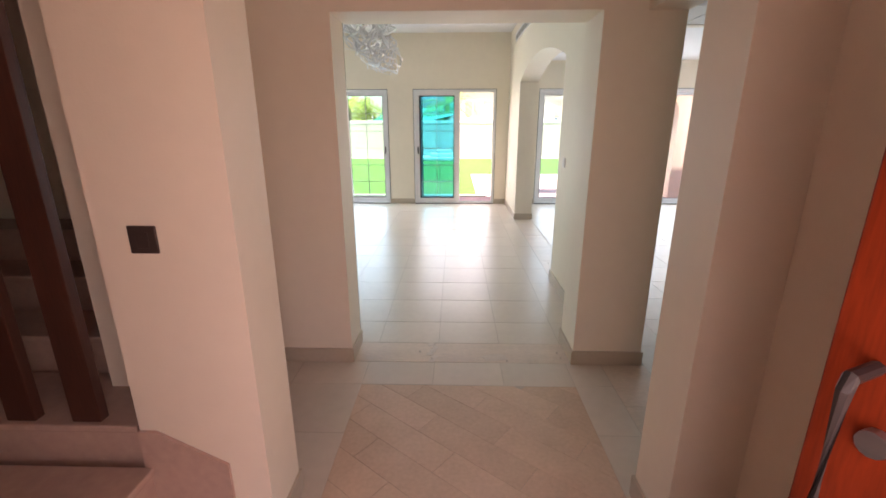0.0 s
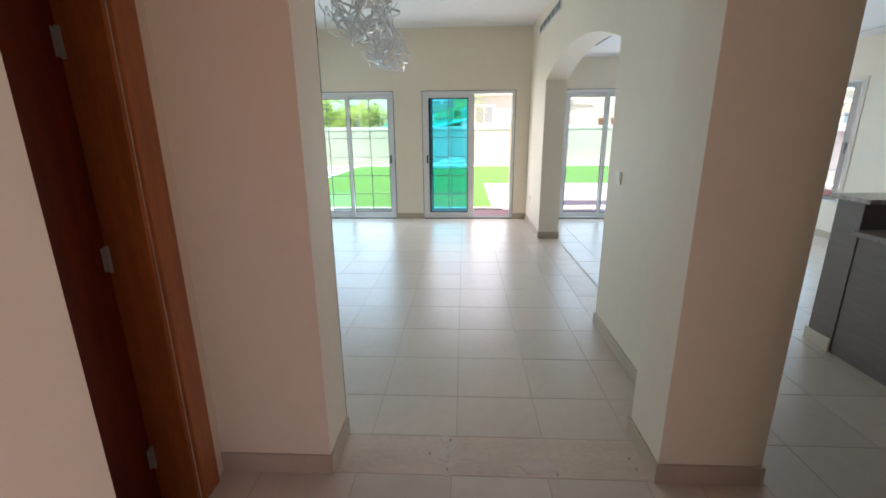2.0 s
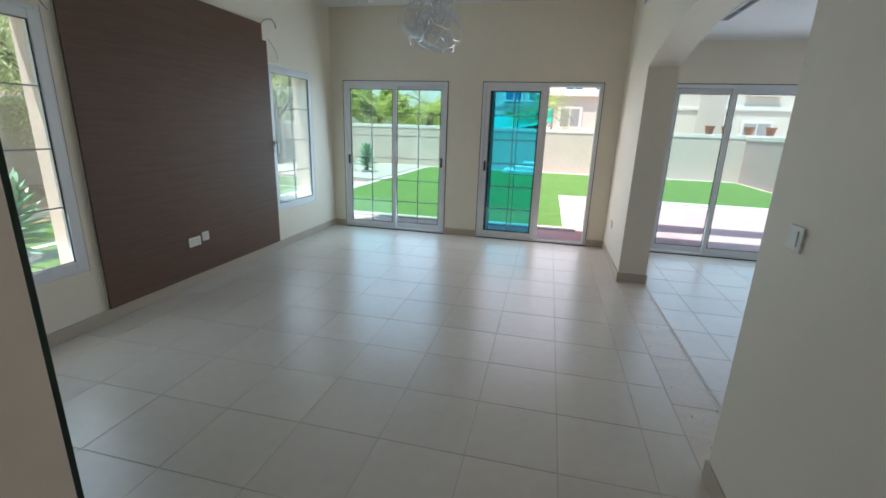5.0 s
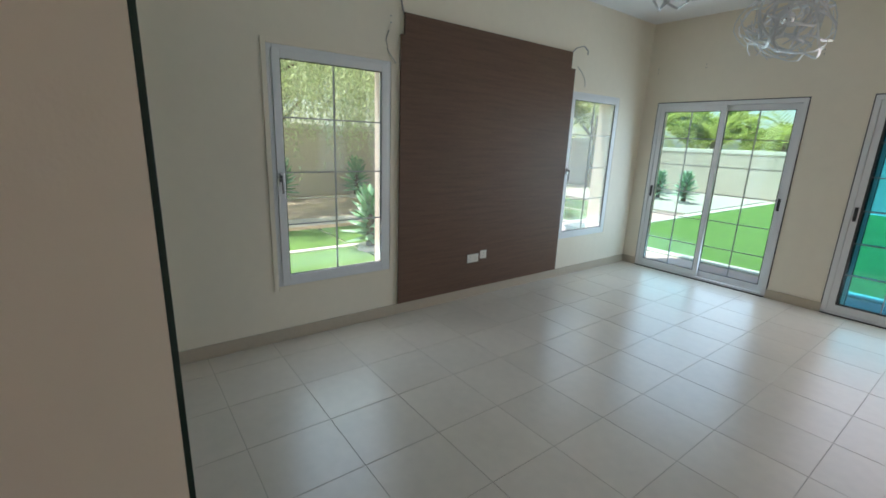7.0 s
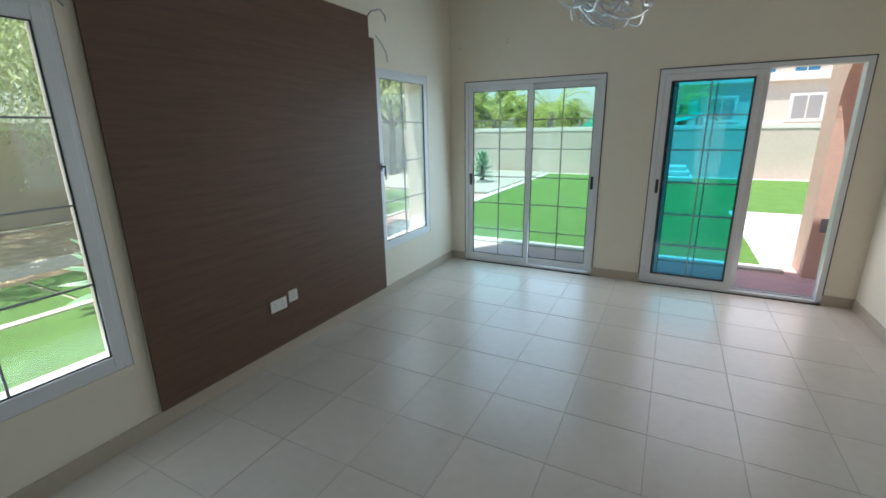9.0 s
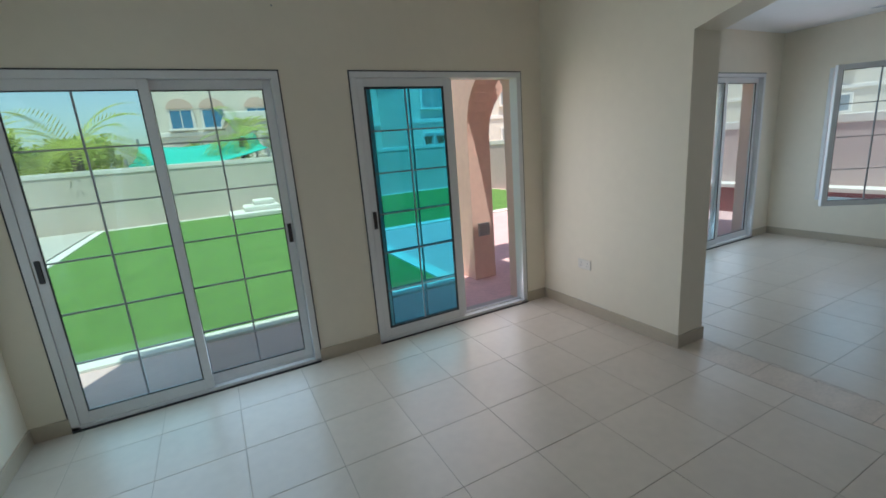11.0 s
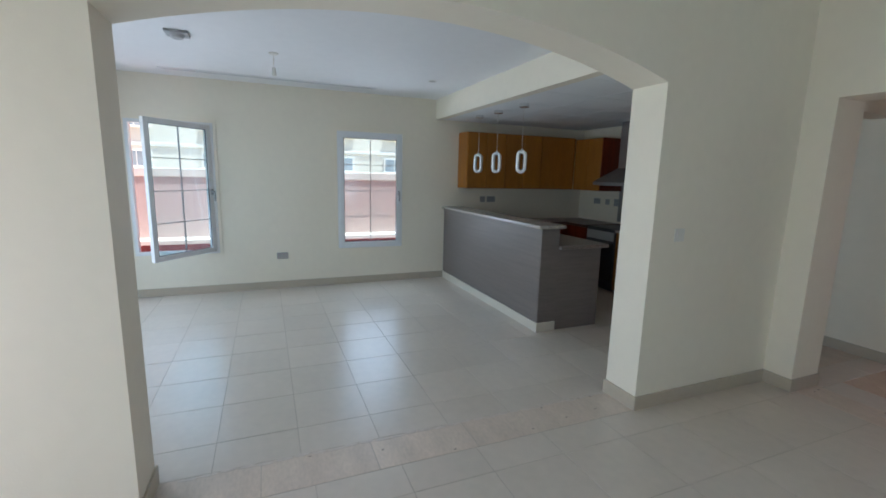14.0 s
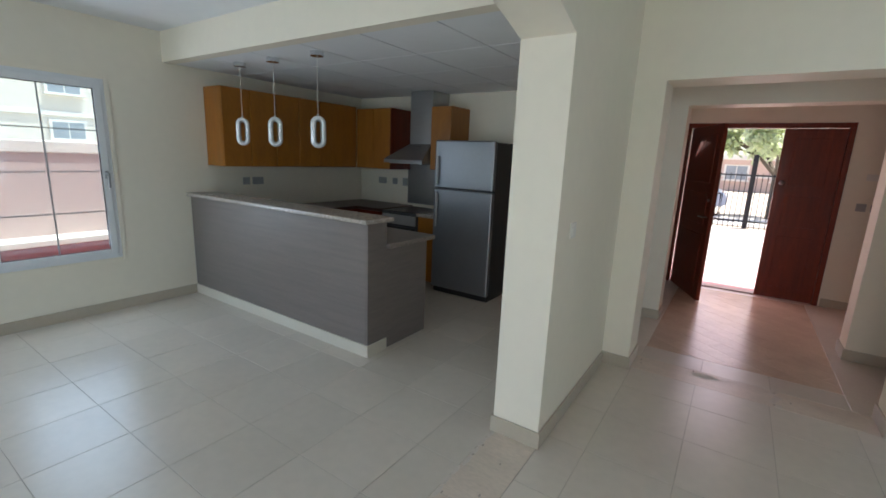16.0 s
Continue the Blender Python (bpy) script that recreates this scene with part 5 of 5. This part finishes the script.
tree(-9.4, 9.5, 5.6, 1.35, 5, "weeping feathery green tree by the garden wall", LEAF_Y, True, 34000, 0.15)
tree(-9.6, 4.6, 5.4, 1.35, 9, "weeping feathery green tree by the garden wall", LEAF_Y, True, 22000, 0.14)
tree(-14.2, 7.0, 5.6, 1.4, 10, "pale leafy tree behind the side garden wall", LEAF_Y, False, 6500, 0.24)
tree(-13.0, 17.6, 5.4, 1.25, 41, "leafy green tree behind the side garden wall", LEAF, False, 6500, 0.24)
tree(-13.2, 12.5, 5.2, 1.0, 12, "leafy green tree behind the garden wall", LEAF, False, 5200, 0.22)
tree(-10.2, 18.3, 5.4, 1.3, 44, "leafy green tree in the garden corner", LEAF_Y, False, 7000, 0.22)
agave(-5.25, 5.72, 1.05, 1, "tall green agave plant on the lawn")
agave(-10.75, 8.15, 1.2, 2, "dark green agave plant in the bark bed")
agave(-10.75, 6.1, 1.15, 3, "dark green agave plant in the bark bed")
agave(-5.6, 16.5, 1.05, 4, "green agave plant on the pale deck", G + 0.06)
agave(-6.5, 16.7, 1.0, 6, "green agave plant beside the pale deck", G + 0.06)
pb = thing("planter_box", -3.68, 8.84, G, "square dark grey woven planter beside the house", "planter")
bm = bmesh.new()
out = [(-0.17, 0.0), (0.17, 0.0), (0.21, 0.34), (-0.21, 0.34)]
prism(bm, out, -0.19, 0.19, "y")
part("box", bm, GREYSIDE, pb)
kpart("rim", pb, (-3.91, -3.45, 8.62, 9.06, G + 0.341, G + 0.375), GREYSIDE, 0.006)

palm(-5.0, 22.6, 2.3, 1, "short palm tree behind the garden wall", 30, 2.4)
palm(-7.6, 22.9, 2.0, 2, "short palm tree behind the garden wall", 28, 2.2)
palm(-10.2, 22.6, 2.3, 3, "short palm tree behind the garden wall", 28, 2.2)
palm(-0.1, 24.4, 2.5, 4, "short palm tree behind the garden wall")
palm(-12.8, 22.4, 2.3, 5, "short palm tree behind the garden wall", 28, 2.2)
tree(-9.2, 25.0, 4.2, 1.2, 24, "leafy green tree behind the garden wall", LEAF, False, 4600, 0.24)
tree(-13.0, 24.0, 5.0, 1.1, 21, "leafy green tree behind the garden wall", LEAF, False, 4200, 0.24)
tree(-6.0, 26.5, 3.6, 1.1, 22, "leafy green tree behind the garden wall", LEAF, False, 4200, 0.24)
tree(-1.2, 27.5, 3.0, 1.1, 23, "low leafy tree below the shade net", LEAF, False, 3200, 0.22)

# flower pots on the wall beyond the dining room
for k, (x, y) in enumerate(((6.2, 20.72), (6.75, 20.72), (7.5, 20.72), (8.2, 20.72))):
    fp = thing("flower_pot", x, y, 1.64, "terracotta flower pot on the garden wall", "flower pot", "pots on the garden wall")
    bm = bmesh.new()
    cyl(bm, (0, 0, 0), (0, 0, 0.26), 0.11, 0.16, 16)
    part("pot", bm, ROOFT, fp)
    bm = bmesh.new()
    cyl(bm, (0, 0, 0.261), (0, 0, 0.30), 0.18, 0.18, 16)
    part("rim", bm, ROOFT, fp)

# ---- front of the house ----
slab("front_porch", -1.6, 3.4, -2.6, YF - 0.25, G - 0.1, G + 0.03, PAVER, "pink paved front porch", "porch")
slab("driveway", -9, 9, -8.6, -2.6, G - 0.1, G, PALE, "pale paved driveway", "drive")
slab("pavement", -40, 40, -12, -9.2, G - 0.1, G + 0.02, PALE, "pale street pavement", "pavement")
slab("road", -60, 60, -20, -12, G - 0.1, G - 0.004, SAND, "sun bleached street", "road")
slab("front_step", FDOOR[0], FDOOR[1], YF - 0.25, YF - 0.12, -0.19, -0.006, PALE, "pale stone threshold at the front door", "step")
for x in (1.42, -1.15):
    pc = thing("porch_column", x, -5.05, G, "pink rendered gate column in front of the house", "column")
    kpart("shaft", pc, (x - 0.23, x + 0.23, -5.28, -4.82, G, 2.6), RENDER, 0.015)
    kpart("base", pc, (x - 0.28, x + 0.28, -5.33, -4.77, G, 0.2), RENDER, 0.015)
    kpart("cap", pc, (x - 0.29, x + 0.29, -5.34, -4.76, 2.6, 2.72), GCAP, 0.02)
pr = thing("porch_roof", 0.1, -1.5, 2.9, "pink rendered canopy slab over the front door", "porch roof")
kpart("slab", pr, (-1.2, 2.0, -1.75, YF - 0.31, 2.9, 3.1), RENDER, 0.01)
gate = thing("iron_fence", 0, -8.8, G, "black iron bar fence and gate to the street", "fence")
kpart("rail", gate, (-6, 6, -8.82, -8.78, 0.12, 0.16), IRON, 0.0)
kpart("rail", gate, (-6, 6, -8.82, -8.78, 1.42, 1.46), IRON, 0.0)
for k in range(96):
    x = -6 + k * 0.125
    bm = bmesh.new()
    bx(bm, x - 0.009, x + 0.009, -0.01, 0.01, 0.0, 1.56)
    part("bar", bm, IRON, gate)
for x in (0.35, -2.6, 3.0):
    kpart("post", gate, (x - 0.06, x + 0.06, -8.87, -8.73, G, 2.0), IRON, 0.005)
tree(-0.4, -12.6, 4.4, 1.2, 31, "leafy street tree beyond the iron fence", LEAF_Y, False, 5200, 0.26)
tree(-6.0, -14.5, 4.6, 1.2, 32, "leafy street tree beyond the iron fence", LEAF, False, 4200, 0.26)


def car(x, y, rz):
    c = thing("car", x, y, G, "pale grey parked car in the street", "car", "", rz)
    bm = bmesh.new()
    prof = [(-2.2, 0.35), (-2.2, 0.75), (-1.9, 0.92), (-1.2, 0.98), (-0.6, 1.42), (0.7, 1.45), (1.35, 1.0), (2.05, 0.85), (2.2, 0.6), (2.15, 0.35)]
    prism(bm, prof, -0.86, 0.86, "y")
    bmesh.ops.bevel(bm, geom=list(bm.edges), offset=0.06, segments=2, affect="EDGES")
    part("body", bm, CARP, c)
    for s in (-1, 1):
        bm = bmesh.new()
        prism(bm, [(-1.05, 1.0), (-0.58, 1.36), (0.02, 1.38), (0.02, 1.0)], s * 0.865, s * 0.872, "y")
        part("side_window", bm, DARKWIN, c)
        bm = bmesh.new()
        prism(bm, [(0.08, 1.0), (0.08, 1.38), (0.66, 1.38), (1.15, 1.0)], s * 0.865, s * 0.872, "y")
        part("side_window", bm, DARKWIN, c)
        for wx in (-1.35, 1.4):
            bm = bmesh.new()
            cyl(bm, (wx, s * 0.70, 0.32), (wx, s * 0.90, 0.32), 0.32, seg=20)
            wh = part("wheel", bm, BLACK, c)
            bm = bmesh.new()
            cyl(bm, (wx, s * 0.90, 0.32), (wx, s * 0.912, 0.32), 0.20, seg=16)
            part("rim", bm, STEEL, wh)
        bm = bmesh.new()
        bx(bm, 2.13, 2.19, s * 0.62 - 0.14, s * 0.62 + 0.14, 0.62, 0.74, 0.02)
        part("headlight", bm, PLASTIC, c)
    return c


car(3.1, -12.4, 180)

# ---- floor pieces ----
slab("floor_base", XW, XE, YF, YN, -0.19, -0.0018, GROUT, "grouted floor base under the tiles", "floor")
TILES = {}


def tile_mesh(w, h, material):
    k = (round(w, 3), round(h, 3), material.name)
    if k not in TILES:
        b, t = 0.0012, 0.0
        vs = [(0, 0, -0.0105), (w, 0, -0.0105), (w, h, -0.0105), (0, h, -0.0105), (0, 0, -0.0010), (w, 0, -0.0010), (w, h, -0.0010), (0, h, -0.0010),
              (b, b, t), (w - b, b, t), (w - b, h - b, t), (b, h - b, t)]
        fs = [(0, 1, 5, 4), (1, 2, 6, 5), (2, 3, 7, 6), (3, 0, 4, 7), (4, 5, 9, 8), (5, 6, 10, 9), (6, 7, 11, 10), (7, 4, 8, 11), (8, 9, 10, 11)]
        me = bpy.data.meshes.new("tile")
        me.from_pydata(vs, [], fs)
        me.materials.append(material)
        TILES[k] = me
    return TILES[k]


def lay(parent, name, x0, x1, y0, y1, material, g=0.0032):
    w, h = x1 - x0 - g, y1 - y0 - g
    if w < 0.012 or h < 0.012:
        return
    ob = new(name, tile_mesh(w, h, material))
    ob.parent = parent
    ob.location = (x0 + g / 2, y0 + g / 2, random.uniform(-0.0004, 0.0004))


def lay_grid(parent, name, X0, X1, Y0, Y1, ox, oy, px, py, material):
    i0, j0 = math.floor((X0 - ox) / px), math.floor((Y0 - oy) / py)
    for i in range(i0, i0 + int((X1 - X0) / px) + 3):
        for j in range(j0, j0 + int((Y1 - Y0) / py) + 3):
            a, b = max(X0, ox + i * px), min(X1, ox + (i + 1) * px)
            c, e = max(Y0, oy + j * py), min(Y1, oy + (j + 1) * py)
            if b > a and e > c:
                lay(parent, name, a, b, c, e, material)


def floor_of(name, label):
    return structure(new(name), label, "floor")


fl = floor_of("floor_living", "glossy beige ceramic tile floor with thin grout lines")
lay_grid(fl, "tile", XW, XA - 0.002, 2.73, YN, -0.22, 7.213, 0.449, 0.4586, TILE)
fdn = floor_of("floor_dining", "glossy beige ceramic tile floor of dining room and kitchen")
lay_grid(fdn, "tile", XB, XE, YQ1, YN, 2.36, 5.44, 0.449, 0.453, TILE)
th = floor_of("floor_arch_threshold", "row of pale travertine slabs under the arch")
lay_grid(th, "slab", XA, XB, AY0, AY1, XA, AY0, 0.28, 0.60, STRIP)
t2 = floor_of("floor_hall_threshold", "worn travertine threshold slabs between hall and living room")
for a, b in ((OPEN2[0], 0.19), (0.19, OPEN2[1])):
    lay(t2, "slab", a, b, YP0, 2.73, STRIP)


def blob(parent, name, cx, cy, rx, ry, material, seed, top=0.0012):
    """A thin irregular patch on the floor."""
    rng = random.Random(seed)
    bm = bmesh.new()
    prism(bm, [(cx + rx * rng.uniform(0.7, 1.1) * math.cos(k * math.pi / 7), cy + ry * rng.uniform(0.7, 1.1) * math.sin(k * math.pi / 7)) for k in range(14)], -0.003, top, "z")
    part(name, bm, material, parent)


MORTAR = mat("pale_mortar", (0.66, 0.58, 0.51), 0.8, var=0.15, scale=14, bump=0.3)
CHIP = mat("dark_chip", (0.42, 0.35, 0.29), 0.9, var=0.2, scale=20)
for k in range(6):
    blob(t2, "mortar_patch", 0.19 + 0.02 * math.sin(k * 2.1), YP0 + 0.02 + k * 0.045, 0.026, 0.03, MORTAR, k)
blob(t2, "mortar_patch", 0.63, 2.53, 0.10, 0.055, MORTAR, 21)
for k, (x, y) in enumerate(((0.10, 2.60), (0.71, 2.485), (1.09, 2.53), (1.08, 2.60), (0.20, 2.70), (0.19, 2.50))):
    blob(t2, "chip", x, y, 0.006, 0.013, CHIP, 40 + k, 0.002)
for k in range(30):
    y = AY0 + 0.05 + k * 0.093
    blob(th, "mortar_patch", XB - 0.012 + 0.006 * math.sin(k * 1.7), y, 0.014, 0.05, MORTAR, 60 + k)
for k, (x, y) in enumerate(((1.61, 4.32), (1.615, 4.42), (1.60, 4.75), (1.46, 4.40), (1.44, 4.66), (1.40, 4.95), (1.38, 5.5), (1.52, 5.9), (1.60, 6.3))):
    blob(th, "chip", x, y, 0.005, 0.010, CHIP, 100 + k, 0.002)
hl = floor_of("floor_hall", "beige ceramic border tiles around a diagonal stone inlay")
for k, (a, b) in enumerate(((-0.24, 0.21), (0.21, 0.66), (0.66, 1.105))):
    lay(hl, "tile", a, b, 2.19, YP0, TILE)
lay_grid(hl, "tile", -0.88, -0.24, YF, YP0, -0.24, 2.19, 0.45, 0.45, TILE)
lay_grid(hl, "tile", 1.105, 1.34, YF, YP0, 1.105, 1.75, 0.235, 0.45, TILE)
lay_grid(hl, "tile", 1.34, XB, YF, YP0, 1.34, 2.0, 0.295, 0.45, STRIP)
lay_grid(hl, "tile", -2.82, -0.88, YF, YQ1, -0.88, 2.19, 0.45, 0.45, TILE)
# diagonal stone planks inlaid in the hall
inl = floor_of("floor_hall_inlay", "diagonal pinkish stone planks inlaid in the hall floor")
rx0, rx1, ry0, ry1 = -0.2395, 1.1045, YF + 0.1, 2.186
lay(inl, "slab", rx0, rx1, YF, YF + 0.1, TILE)
PW, PL, rowk = 0.17, 0.62, 0
ca, sa = math.cos(radians(-38)), math.sin(radians(-38))
for r in range(-16, 17):
    off = (r * 0.37) % PL
    for c in range(-6, 7):
        u0, v0 = c * PL + off, r * PW
        bm = bmesh.new()
        cs = [(u0 + 0.001, v0 + 0.001), (u0 + PL - 0.001, v0 + 0.001), (u0 + PL - 0.001, v0 + PW - 0.001), (u0 + 0.001, v0 + PW - 0.001)]
        cs = [(0.43 + u * ca - v * sa, 0.9 + u * sa + v * ca) for u, v in cs]
        if max(p[0] for p in cs) < rx0 or min(p[0] for p in cs) > rx1 or max(p[1] for p in cs) < ry0 or min(p[1] for p in cs) > ry1:
            bm.free()
            continue
        bm.faces.new([bm.verts.new((*p, 0.0)) for p in cs])
        for co, no in (((rx0, 0, 0), (-1, 0, 0)), ((rx1, 0, 0), (1, 0, 0)), ((0, ry0, 0), (0, -1, 0)), ((0, ry1, 0), (0, 1, 0))):
            bmesh.ops.bisect_plane(bm, geom=list(bm.verts) + list(bm.edges) + list(bm.faces), plane_co=co, plane_no=no, clear_outer=True)
        if not bm.faces or sum(f.calc_area() for f in bm.faces) < 0.0015:
            bm.free()
            continue
        ext = bmesh.ops.extrude_face_region(bm, geom=list(bm.faces))
        for v in ext["geom"]:
            if isinstance(v, bmesh.types.BMVert):
                v.co.z = -0.0105
        part("plank", bm, PLANK, inl)
